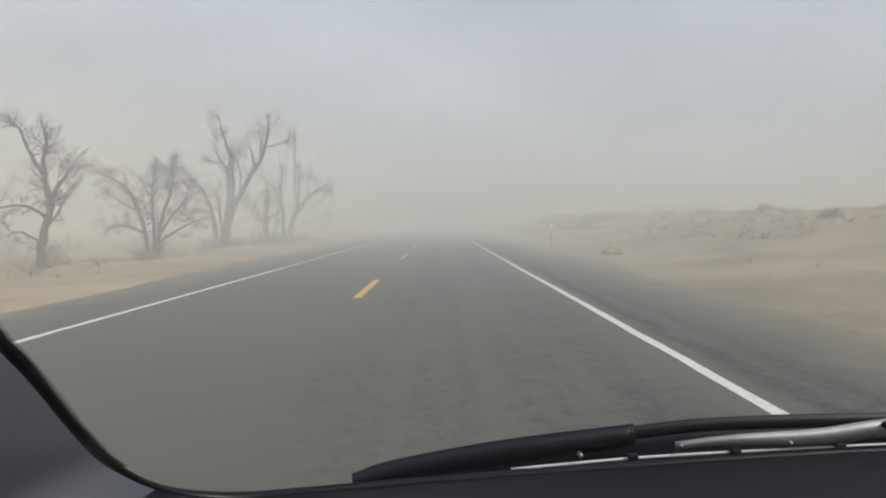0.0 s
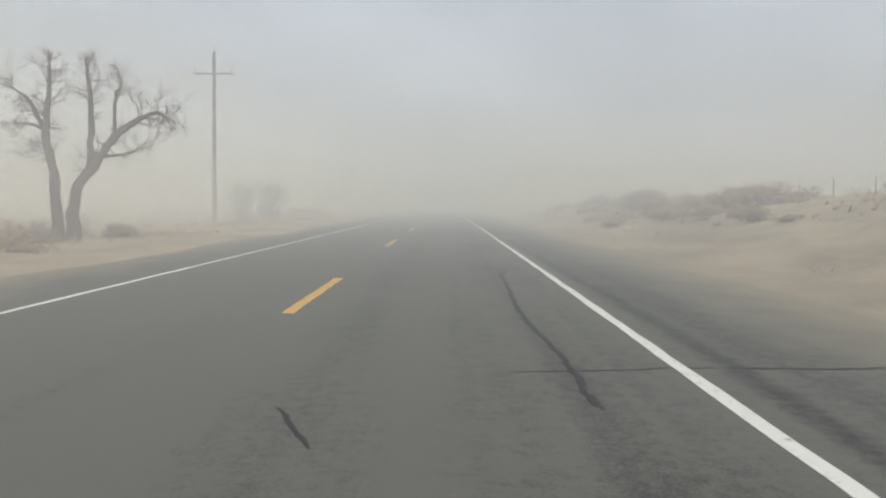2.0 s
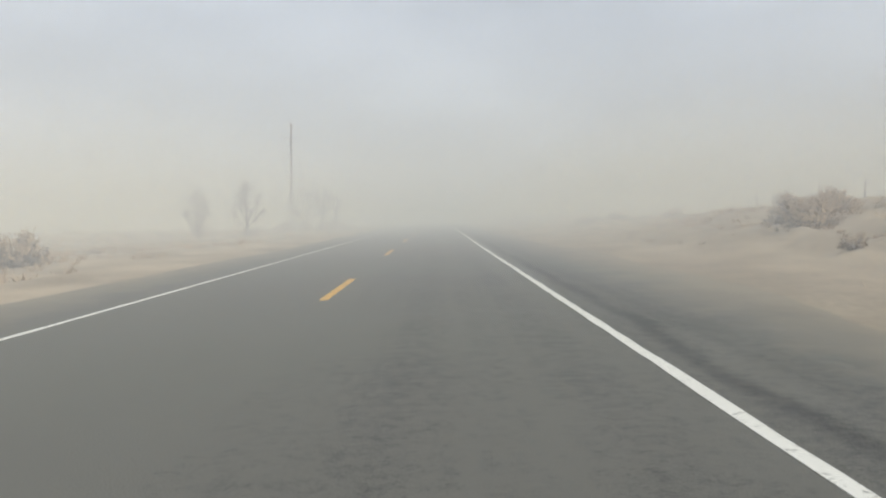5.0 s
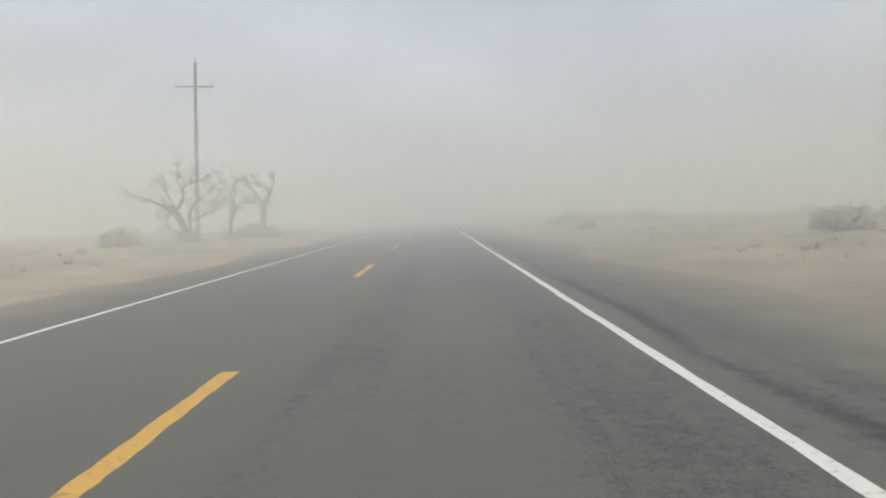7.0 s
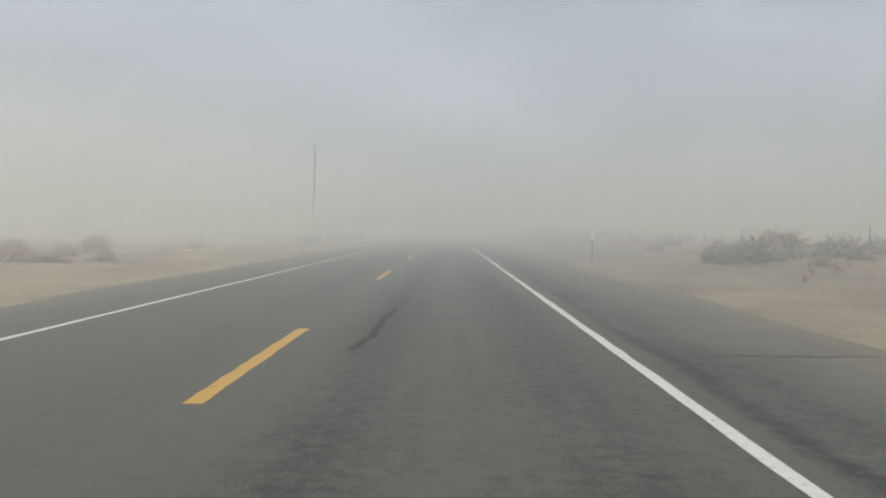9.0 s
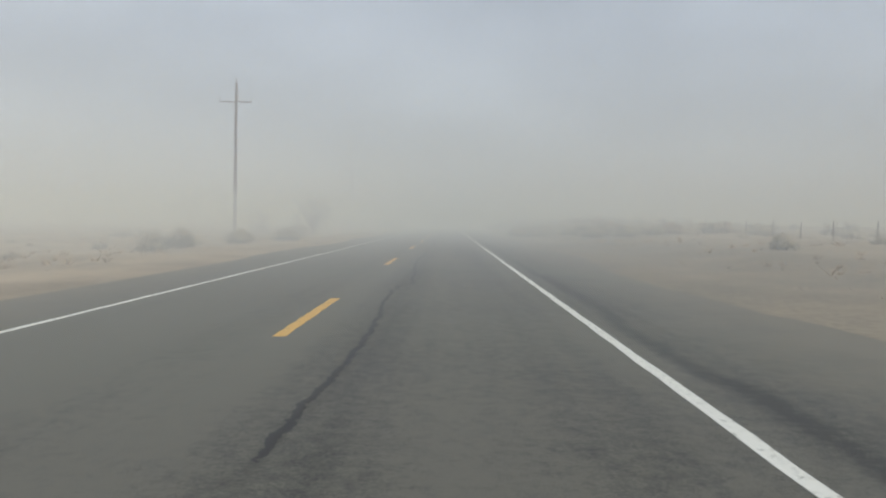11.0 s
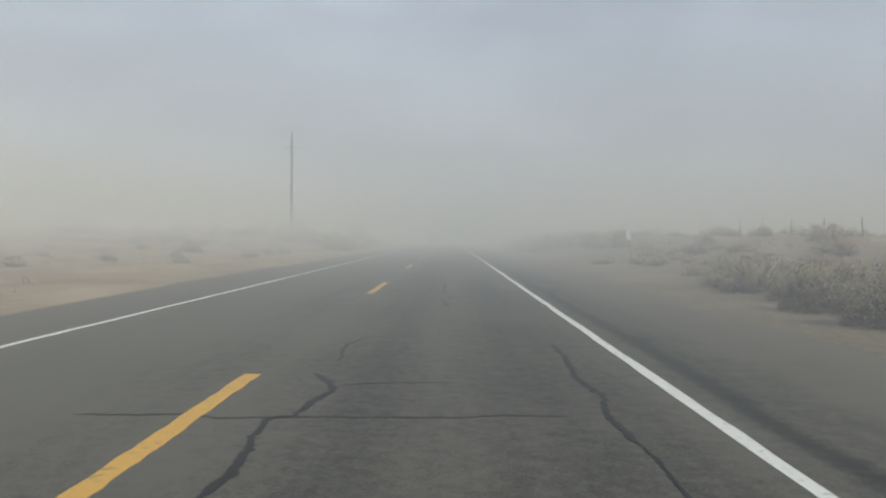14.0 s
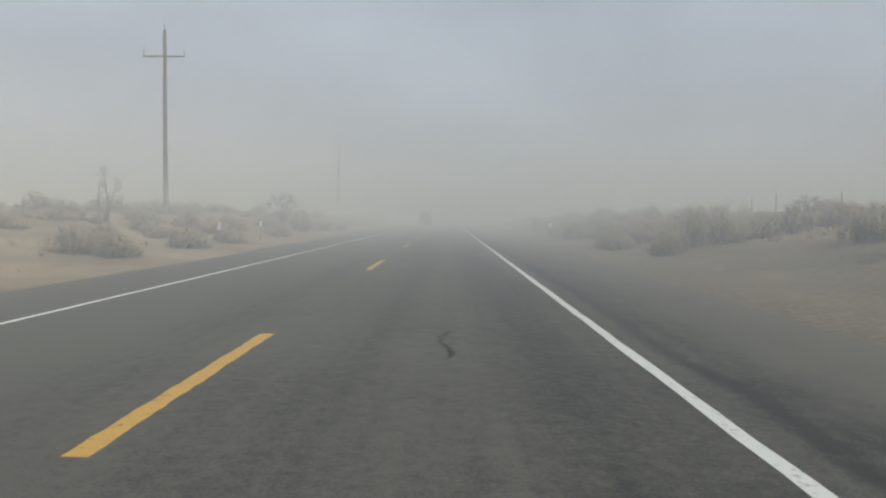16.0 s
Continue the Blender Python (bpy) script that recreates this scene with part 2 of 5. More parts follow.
def add_gravel(m):
    """Coarse grey gravel, thrown up from the carriageway, lies in patches along the right-hand verge; further on the sand is greyer."""
    nt = m.node_tree
    b = nt.nodes["Principled BSDF"]
    sand = b.inputs["Base Color"].links[0].from_socket

    def add(kind, **given):
        n = nt.nodes.new("ShaderNode" + kind)
        for key, v in given.items():
            n.inputs[key].default_value = v
        return n

    tc, xyz = add("TexCoord"), add("SeparateXYZ")
    nt.links.new(tc.outputs["Object"], xyz.inputs[0])
    patch = add("TexNoise", Scale=0.16, Detail=5.0, Roughness=0.6)
    pebble = add("TexVoronoi", Scale=7.0)
    for n in (patch, pebble):
        nt.links.new(tc.outputs["Object"], n.inputs["Vector"])
    near = add("MapRange")
    near.inputs["From Min"].default_value, near.inputs["From Max"].default_value = 4.5, 6.8
    far = add("MapRange")
    far.inputs["From Min"].default_value, far.inputs["From Max"].default_value = 20.0, 12.0
    spots = add("MapRange")
    spots.inputs["From Min"].default_value, spots.inputs["From Max"].default_value = 0.30, 0.62
    spots.inputs["To Min"].default_value, spots.inputs["To Max"].default_value = 0.45, 1.0
    nt.links.new(patch.outputs["Fac"], spots.inputs["Value"])
    for n in (near, far):
        nt.links.new(xyz.outputs["X"], n.inputs["Value"])
    begins = add("MapRange")
    begins.inputs["From Min"].default_value, begins.inputs["From Max"].default_value = 150.0, 250.0
    begins.inputs["To Min"].default_value, begins.inputs["To Max"].default_value = 0.15, 1.1
    nt.links.new(xyz.outputs["Y"], begins.inputs["Value"])
    last = spots.outputs[0]
    for n in (near, far, begins):
        m2 = add("Math")
        m2.operation = "MULTIPLY"
        nt.links.new(last, m2.inputs[0])
        nt.links.new(n.outputs[0], m2.inputs[1])
        last = m2.outputs[0]
    # and everywhere in a strip along the edge of the road
    strip = add("MapRange")
    strip.inputs["From Min"].default_value, strip.inputs["From Max"].default_value = 12.0, 7.6
    strip.inputs["To Min"].default_value, strip.inputs["To Max"].default_value = 0.0, 0.92
    nt.links.new(xyz.outputs["X"], strip.inputs["Value"])
    side = add("MapRange")  # not beside the oncoming lane
    side.inputs["From Min"].default_value, side.inputs["From Max"].default_value = 0.0, 1.0
    nt.links.new(xyz.outputs["X"], side.inputs["Value"])
    thicker = add("MapRange")  # thicker further on
    thicker.inputs["From Min"].default_value, thicker.inputs["From Max"].default_value = 200.0, 265.0
    thicker.inputs["To Min"].default_value, thicker.inputs["To Max"].default_value = 0.42, 1.0
    nt.links.new(xyz.outputs["Y"], thicker.inputs["Value"])
    kept, part_way = add("Math"), add("Math")
    kept.operation = part_way.operation = "MULTIPLY"
    nt.links.new(strip.outputs[0], part_way.inputs[0])
    nt.links.new(thicker.outputs[0], part_way.inputs[1])
    nt.links.new(part_way.outputs[0], kept.inputs[0])
    nt.links.new(side.outputs[0], kept.inputs[1])
    most = add("Math")
    most.operation = "MAXIMUM"
    nt.links.new(kept.outputs[0], most.inputs[0])
    nt.links.new(last, most.inputs[1])
    last = most.outputs[0]
    stones = add("ValToRGB")
    stones.color_ramp.elements[0].position, stones.color_ramp.elements[0].color = 0.1, (0.098, 0.086, 0.064, 1)
    stones.color_ramp.elements[1].position, stones.color_ramp.elements[1].color = 0.75, (0.212, 0.184, 0.134, 1)
    nt.links.new(pebble.outputs["Distance"], stones.inputs[0])
    mix = add("Mix")
    mix.data_type = "RGBA"
    nt.links.new(last, mix.inputs["Factor"])
    nt.links.new(sand, mix.inputs["A"])
    nt.links.new(stones.outputs[0], mix.inputs["B"])
    duller = add("MapRange")
    duller.inputs["From Min"].default_value, duller.inputs["From Max"].default_value = 140.0, 270.0
    duller.inputs["To Min"].default_value, duller.inputs["To Max"].default_value = 0.0, 1.0
    nt.links.new(xyz.outputs["Y"], duller.inputs["Value"])
    grey = add("Mix")
    grey.data_type, grey.blend_type = "RGBA", "MULTIPLY"
    nt.links.new(duller.outputs[0], grey.inputs["Factor"])
    nt.links.new(mix.outputs["Result"], grey.inputs["A"])
    grey.inputs["B"].default_value = (0.87, 0.83, 0.755, 1)
    nt.links.new(grey.outputs["Result"], b.inputs["Base Color"])


add_gravel(SAND)
ASPHALT = asphalt_material()
WHITE_LINE = paint_material("white_road_paint", (0.73, 0.71, 0.64), (0.26, 0.25, 0.21), 0.40)
YELLOW_LINE = paint_material("yellow_road_paint", (0.66, 0.365, 0.055), (0.24, 0.17, 0.075), 0.41)
TAR = noise_colour("crack_tar", (0.006, 0.006, 0.008), (0.028, 0.028, 0.030), 3.0, 0.85, 0.3, spec=0.12)
POLE_WOOD = noise_colour("weathered_pole_wood", (0.06, 0.029, 0.029), (0.13, 0.067, 0.065), 1.2, 0.9, 0.5, 9.0, stretch=(6, 6, 0.5))
STEEL = noise_colour("galvanised_steel", (0.22, 0.22, 0.22), (0.38, 0.38, 0.38), 8.0, 0.5, spec=0.5)
CERAMIC = noise_colour("insulator_ceramic", (0.16, 0.12, 0.10), (0.26, 0.21, 0.18), 8.0, 0.35, spec=0.5)
BARK = noise_colour("grey_bark", (0.065, 0.045, 0.041), (0.150, 0.106, 0.094), 2.5, 0.95, 0.7, 14.0, stretch=(3, 3, 0.8))
TWIG = noise_colour("dry_twigs", (0.088, 0.055, 0.050), (0.175, 0.115, 0.104), 3.0, 0.95, per="island")
# the pale pair puts sunlit tops into the brush colour; DRY_PALE also colours weeds
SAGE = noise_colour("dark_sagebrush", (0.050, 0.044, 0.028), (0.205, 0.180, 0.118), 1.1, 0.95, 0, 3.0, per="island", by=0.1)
SAGE_PALE = noise_colour("sunlit_pale_sagebrush", (0.27, 0.230, 0.148), (0.58, 0.495, 0.325), 1.1, 0.95, 0, 3.0, per="island", by=0.1)
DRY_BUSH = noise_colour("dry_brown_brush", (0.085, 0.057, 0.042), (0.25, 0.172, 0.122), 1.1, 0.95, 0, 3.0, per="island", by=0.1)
DRY_PALE = noise_colour("pale_lit_dry_brush", (0.29, 0.200, 0.118), (0.58, 0.42, 0.255), 1.1, 0.95, 0, 3.0, per="island", by=0.1)
BLEACHED_STRAW = noise_colour("bleached_straw", (0.46, 0.34, 0.19), (0.74, 0.57, 0.35), 3.0, 0.95, per="island")
TAN_SCRUB = noise_colour("tan_scrub", (0.19, 0.135, 0.085), (0.40, 0.30, 0.19), 2.0, 0.95, per="island")
STRAW = noise_colour("dry_grass", (0.28, 0.22, 0.15), (0.50, 0.41, 0.29), 2.0, 0.95, per="island")
POST_WOOD = noise_colour("fence_post_wood", (0.13, 0.105, 0.082), (0.25, 0.21, 0.17), 3.0, 0.95)
PLATE = noise_colour("white_reflector_plate", (0.86, 0.87, 0.87), (0.93, 0.93, 0.93), 6.0, 0.3, spec=0.6)
DEL_POST = noise_colour("dull_metal_post", (0.15, 0.145, 0.13), (0.27, 0.255, 0.23), 6.0, 0.6)


# ---- mesh helpers ----
class Tubes:
    """Tapered tubes gathered into one mesh."""

    def __init__(self):
        self.verts, self.faces = [], []

    def add(self, pts, radii, sides=5, caps=True):
        base = len(self.verts)
        n = len(pts)
        side = Vector((0.31, 0.87, 0.12))
        for k, p in enumerate(pts):
            d = (pts[min(k + 1, n - 1)] - pts[max(k - 1, 0)])
            if d.length < 1e-9:
                d = Vector((0, 0, 1))
            d.normalize()
            u = d.cross(side)
            if u.length < 0.05:
                u = d.cross(Vector((1, 0, 0)))
            u.normalize()
            w = d.cross(u)
            for s in range(sides):
                a = 2 * math.pi * s / sides
                self.verts.append(tuple(p + (u * math.cos(a) + w * math.sin(a)) * radii[k]))
        for k in range(n - 1):
            for s in range(sides):
                a, b = base + k * sides + s, base + k * sides + (s + 1) % sides
                self.faces.append((a, b, b + sides, a + sides))
        if caps:
            self.faces.append(tuple(base + s for s in reversed(range(sides))))
            self.faces.append(tuple(base + (n - 1) * sides + s for s in range(sides)))

    def mesh(self, name, mat, smooth=True):
        me = bpy.data.meshes.new(name)
        me.from_pydata(self.verts, [], self.faces)
        me.materials.append(mat)
        if smooth:
            me.shade_smooth()
        return me


def mesh_part(name, me, parent, label=""):
    ob = new(name, me)
    ob.parent = parent
    if label:
        ob["label"] = label
    return ob


def part(name, bm, mat, parent, label=""):
    me = bpy.data.meshes.new(name)
    bm.to_mesh(me)
    bm.free()
    me.materials.append(mat)
    return mesh_part(name, me, parent, label)


def box_bm(sx, sy, sz, at=(0, 0, 0), bevel=0.0, turn=None):
    bm = bmesh.new()
    m = Matrix.Translation(at) @ (turn or Matrix()) @ Matrix.Diagonal((sx, sy, sz, 1))
    bmesh.ops.create_cube(bm, size=1, matrix=m)
    if bevel:
        bmesh.ops.bevel(bm, geom=bm.edges[:], offset=bevel, segments=2, affect="EDGES", profile=0.5)
    return bm


def thing(name, at, label, category, group="", kind=""):
    ob = new(name)
    ob.empty_display_size = 0.3
    ob.matrix_basis = Matrix.Translation(at)
    return tagged(ob, label, category, group, kind)


def curve_points(points, n):
    """Points along a smooth line through a few given ones."""
    pts = [Vector(p) for p in points]
    pts = [2 * pts[0] - pts[1]] + pts + [2 * pts[-1] - pts[-2]]
    out = []
    for k in range(1, len(pts) - 2):
        a, b, c, d = pts[k - 1:k + 3]
        for j in range(n):
            u = j / n
            out.append(0.5 * (2 * b + (c - a) * u + (2 * a - 5 * b + 4 * c - d) * u * u + (3 * b - a - 3 * c + d) * u ** 3))
    return out + [pts[-2]]


def smooth01(v):
    v = min(1.0, max(0.0, v))
    return v * v * (3 - 2 * v)


def along(table, y):
    return float(np.interp(y, [a for a, _ in table], [b for _, b in table]))


# height of the land beside the road, far right and far left, along the road
RISE_RIGHT = ((-60, 2.3), (22, 2.35), (48, 2.0), (110, 2.1), (145, 1.0), (195, 0.75), (258, 0.65), (285, 1.15), (305, 1.75), (350, 2.0), (600, 2.0))
RISE_LEFT = ((-60, -0.5), (110, -0.5), (160, 0.2), (195, 0.1), (250, -0.6), (285, 0.1), (340, 1.0), (372, 1.6), (600, 1.6))
ROAD_LEFT, ROAD_RIGHT = -6.6, 9.0


def land(x, y):
    """The ground's height."""
    wob = 0.55 * noise.noise((x * 0.13, y * 0.09, 3.1)) + 0.9 * noise.noise((0.0, y * 0.11, 7.7))
    right, left = 7.35 + wob, -5.35 - 0.6 * wob
    if x > right:
        d = x - right
        rise = along(RISE_RIGHT, y)
        behind = smooth01((d - 20) / 30)  # past its crest the bank falls off to the plain
        z = 0.05 * smooth01(d / 1.5) + (rise + (min(rise, 1.3) - rise) * behind) * smooth01((d - 1.2) / 14.0) + 0.008 * min(max(0, d - 15), 30)
        rough = smooth01((d - 0.5) / 5)
    elif x < left:
        d = left - x
        z = 0.03 * smooth01(d / 1.5) + along(RISE_LEFT, y) * smooth01((d - 0.5) / 14.0) + 0.004 * max(0, d - 15)
        rough = smooth01((d - 0.3) / 4)
    else:
        inner = min(right - x, x - left)
        return max(-0.25, -0.06 * inner - 0.004)
    bumps = 0.18 * noise.noise((x * 0.22, y * 0.20, 0.5)) + 0.10 * noise.noise((x * 0.75, y * 0.6, 1.5)) + 0.045 * noise.noise((x * 2.2, y * 1.9, 4.0))
    if 9.5 < x < 24:  # wind-cut hummocks on the bank
        cut = abs(noise.noise((x * 0.55, y * 0.33, 6.0)))
        bumps += (0.30 - 0.75 * min(cut, 0.4)) * smooth01((x - 9.5) / 3) * smooth01((24 - x) / 4) * along(((0, 0.5), (40, 1.0), (118, 1.0), (150, 0.35), (330, 0.4)), y)
    return z + rough * bumps


# ---- large structure ----
def spaced(stops):
    """Coordinates at a step that changes from stretch to stretch."""
    out = [stops[0][0]]
    for (a, _), (b, step) in zip(stops, stops[1:]):
        n = max(1, round((b - a) / step))
        out += [a + (b - a) * (k + 1) / n for k in range(n)]
    return out


def build_ground():
    xs = spaced(((-1500, 0), (-300, 200), (-60, 12), (-26, 2), (-12, 0.7), (-4.2, 0.3), (6.0, 2.5), (12, 0.3), (26, 0.6), (60, 2), (300, 12), (1500, 200)))
    ys = spaced(((-600, 0), (-60, 60), (-6, 3), (400, 0.85), (470, 2), (620, 8), (1800, 100)))
    verts = [(x, y, land(x, y)) for y in ys for x in xs]
    n = len(xs)
    faces = [(j * n + i, j * n + i + 1, (j + 1) * n + i + 1, (j + 1) * n + i) for j in range(len(ys) - 1) for i in range(n - 1)]
    me = bpy.data.meshes.new("ground")
    me.from_pydata(verts, [], faces)
    me.materials.append(SAND)
    me.shade_smooth()
    tagged(new("ground", me), "pale beige desert sand with low drifts", "ground", kind="structure")


def strip_mesh(name, x0, x1, y0, y1, z0, z1, mat, step=0.0, ragged=0.0, seed=0, drift=()):
    """A flat bar on the road, from z0 to z1, whose long edges may be uneven; drift: how far it strays sideways along the road."""
    rng = random.Random(seed)
    n = max(1, round((y1 - y0) / step)) if step else 1
    verts, faces = [], []
    for k in range(n + 1):
        y = y0 + (y1 - y0) * k / n
        off = along(drift, y) if drift else 0.0
        a, b = x0 + off + rng.uniform(-ragged, ragged), x1 + off + rng.uniform(-ragged, ragged)
        verts += [(a, y, z0), (a, y, z1), (b, y, z1), (b, y, z0)]
    for k in range(n):
        o = 4 * k
        faces += [(o + 4, o + 5, o + 1, o), (o + 5, o + 6, o + 2, o + 1), (o + 6, o + 7, o + 3, o + 2)]
    faces += [(0, 1, 2, 3), (4 * n + 3, 4 * n + 2, 4 * n + 1, 4 * n)]
    me = bpy.data.meshes.new(name)
    me.from_pydata(verts, [], faces)
    me.materials.append(mat)
    return me


DASH_PERIOD, DASH_LENGTH, DASH_FIRST = 14.63, 4.3, 13.14
ROAD_Y = (-300, 1500)


def build_road():
    road = tagged(new("road", strip_mesh("road", ROAD_LEFT, ROAD_RIGHT, *ROAD_Y, -0.22, 0.0, ASPHALT)), "worn grey two-lane asphalt road with sandy shoulders", "road", kind="structure")
    for x, half, drift in ((-3.343, 0.047, ()), (4.107, 0.064, ((0, 0.0), (12, 0.0), (25, -0.04), (38, -0.03), (50, 0.0), (72, 0.0), (90, -0.03), (120, -0.08), (145, -0.06), (160, -0.07), (240, -0.075), (262, -0.04), (300, -0.04), (330, -0.05)))):
        mesh_part("edge_line", strip_mesh("edge_line", x - half, x + half, *ROAD_Y, 0.0005, 0.005, WHITE_LINE, 0.6, 0.011, 3, drift), road, "worn white painted edge line")
    dash = strip_mesh("centre_dash", -0.078, 0.078, 0, DASH_LENGTH, 0.0005, 0.005, YELLOW_LINE, 0.12, 0.009, 5)
    for k in range(-3, 45):
        d = mesh_part("centre_dash", dash, road, "yellow painted centre dash" if k == -3 else "")
        d.location = (0, DASH_FIRST + DASH_PERIOD * k, 0)
    return road


def crack(road, points, width, seed, wander=0.03, step=0.055):
    """A tar-filled crack that wanders along a line of a few corners."""
    rng = random.Random(seed)
    pts = [Vector(points[0])]
    for a, b in zip(points, points[1:]):
        a, b = Vector(a), Vector(b)
        n = max(2, round((b - a).length / step))
        for k in range(1, n + 1):
            pts.append(a.lerp(b, k / n))
    drift, wide, line = 0.0, 0.9, []
    for k, p in enumerate(pts):
        d = (pts[min(k + 2, len(pts) - 1)] - pts[max(k - 2, 0)]).normalized()
        side = Vector((-d.y, d.x))
        drift = 0.9 * drift + rng.gauss(0, wander * 0.38)
        wide = 0.6 * wide + 0.4 * (0.5 + 0.85 * rng.random())
        w = 0.74 * width * wide * min(1, 0.25 + 0.25 * k, 0.25 + 0.25 * (len(pts) - 1 - k))
        c = p + side * (drift + rng.gauss(0, 0.09 * width))
        line.append((c + side * w / 2, c - side * w / 2))
    verts, faces = [], []
    for a, b in line:
        verts += [(a.x, a.y, 0.0022), (b.x, b.y, 0.0022)]
    for k in range(len(line) - 1):
        o = 2 * k
        faces.append((o, o + 1, o + 3, o + 2))
    me = bpy.data.meshes.new("crack_seal")
    me.from_pydata(verts, [], faces)
    me.materials.append(TAR)
    ob = mesh_part("crack_seal", me, road)
    sol = ob.modifiers.new("thick", "SOLIDIFY")
    sol.thickness, sol.offset = 0.002, 1
    return ob


def cracks(road, seed, *lines):
    """Several cracks: the width of each, then its corners across and along the road."""
    for k, (width, *corners) in enumerate(lines):
        crack(road, corners, width, seed + k, 0.02 if len(corners) > 2 else 0.045)


def build_cracks(road):
    # the first stretch: one in the right wheel track, and thin ones across the lane and shoulder
    cracks(road, 20, (0.035, (0.2, 28.9), (0.9, 28.88), (1.7, 28.87)), (0.06, (5.4, 32.35), (6.1, 32.6), (6.8, 32.8)), (0.09, (3.1, 48.6), (3.05, 44.9), (2.98, 42.6), (3.04, 40.9), (3.08, 39.6), (3.11, 38.4)),
           (0.04, (2.5, 39.45), (3.5, 39.65), (4.4, 39.8)), (0.075, (4.5, 39.8), (5.3, 39.82), (6.1, 39.95), (6.9, 40.0)), (0.05, (0.86, 38.3), (1.0, 38.0), (1.25, 37.5)), (0.045, (2.8, 49.2), (4.6, 49.3), (6.8, 49.2)))
    cracks(road, 27, (0.09, (2.81, 59.55), (2.85, 58.4), (2.91, 57.35), (2.93, 56.3)), (0.04, (2.0, 59.5), (2.81, 59.55)), (0.045, (2.24, 57.1), (3.0, 57.2)), (0.06, (5.35, 61.17), (5.5, 61.6), (5.75, 61.86), (6.96, 62.36)), (0.09, (6.1, 59.66), (6.36, 59.69)), (0.08, (6.55, 59.8), (7.09, 60.21)), (0.04, (3.5, 56.99), (4.04, 57.08)), (0.05, (2.87, 49.2), (3.12, 49.1)), (0.07, (3.2, 49.2), (3.27, 48.7), (3.14, 47.8)))
    # round the hooked crack
    cracks(road, 40, (0.14, (1.03, 64.7), (0.97, 65.3), (0.97, 66.2), (0.95, 67.9), (0.96, 68.3)), (0.11, (0.93, 68.9), (0.90, 69.5), (0.88, 69.9)), (0.05, (0.88, 69.9), (0.95, 71.5), (1.02, 73.7)),
           (0.09, (1.0, 66.3), (1.11, 66.48), (1.34, 66.47), (1.45, 66.05), (1.40, 65.62)), (0.055, (1.25, 65.62), (1.6, 65.5), (2.2, 65.4), (3.0, 65.2), (3.9, 65.1)), (0.04, (1.0, 70.05), (2.2, 69.95), (3.7, 69.9), (5.3, 70.6)),
           (0.09, (3.34, 69.9), (3.25, 68.95)), (0.12, (3.28, 68.6), (3.36, 68.1)), (0.05, (4.5, 67.8), (5.5, 67.9), (6.6, 67.9)), (0.06, (5.27, 65.15), (5.78, 65.32)), (0.05, (6.57, 65.33), (6.62, 64.39)))
    # the middle stretch
    cracks(road, 60, (0.15, (0.89, 176.7), (0.98, 177.5), (1.0, 178.5), (1.02, 179.8), (1.06, 181.2)), (0.05, (1.04, 181.3), (1.24, 182.4), (1.2, 183.8), (1.1, 185.5)), (0.03, (0.95, 179.7), (1.5, 179.65), (2.6, 180.0)), (0.05, (4.6, 163.9), (5.8, 164.0), (7.2, 163.9)), (0.035, (5.0, 176.8), (7.2, 176.9)))
    # the long crack beside the centre line
    cracks(road, 70, (0.10, (0.95, 213.5), (1.05, 218.5), (0.9, 222.0), (0.9, 224.1)), (0.10, (0.9, 224.1), (1.0, 224.5), (0.92, 225.0), (1.17, 225.4), (1.2, 226.3), (1.1, 227.5), (1.14, 228.7), (1.0, 231.0)), (0.085, (1.0, 231.0), (0.88, 235.0), (1.03, 240.0), (0.93, 243.5), (0.91, 245.5)))
    cracks(road, 73, (0.115, (0.91, 245.5), (1.03, 246.0), (1.04, 246.4), (1.12, 247.1), (1.11, 248.0), (0.96, 248.6), (0.98, 248.9)), (0.04, (0.98, 248.9), (0.8, 249.1), (0.0, 249.05)), (0.09, (0.93, 249.6), (1.07, 250.9), (1.12, 253.7), (1.05, 258.0)),
           (0.045, (1.1, 246.97), (1.6, 247.08)), (0.05, (1.08, 245.9), (1.35, 245.95)), (0.03, (-0.05, 227.1), (0.07, 228.0)), (0.05, (3.6, 227.0), (3.75, 226.5)), (0.045, (-0.3, 257.4), (0.4, 257.5), (1.1, 257.4)), (0.045, (1.1, 258.5), (2.2, 258.4), (3.2, 258.5)), (0.04, (5.2, 247.6), (8.0, 247.5)))
    cracks(road, 90, (0.11, (1.05, 258.0), (0.97, 262.0), (1.05, 265.0), (0.98, 266.9)), (0.12, (0.98, 266.9), (0.93, 267.6), (1.01, 268.3), (1.1, 268.8)), (0.10, (0.88, 268.8), (0.84, 269.3), (0.93, 269.65), (0.76, 270.3), (0.82, 270.7), (0.87, 271.2)), (0.05, (0.87, 271.2), (0.92, 273.5), (0.8, 277.4)),
           (0.045, (-0.3, 268.7), (0.87, 268.86), (2.5, 269.06), (3.9, 269.2)), (0.03, (-0.55, 270.4), (0.2, 270.7), (2.0, 270.95)), (0.09, (3.27, 269.1), (3.21, 269.9), (3.29, 271.6), (3.2, 273.7)), (0.05, (3.2, 273.7), (3.3, 276.0), (3.28, 278.6)), (0.03, (4.4, 276.2), (6.6, 276.1)))
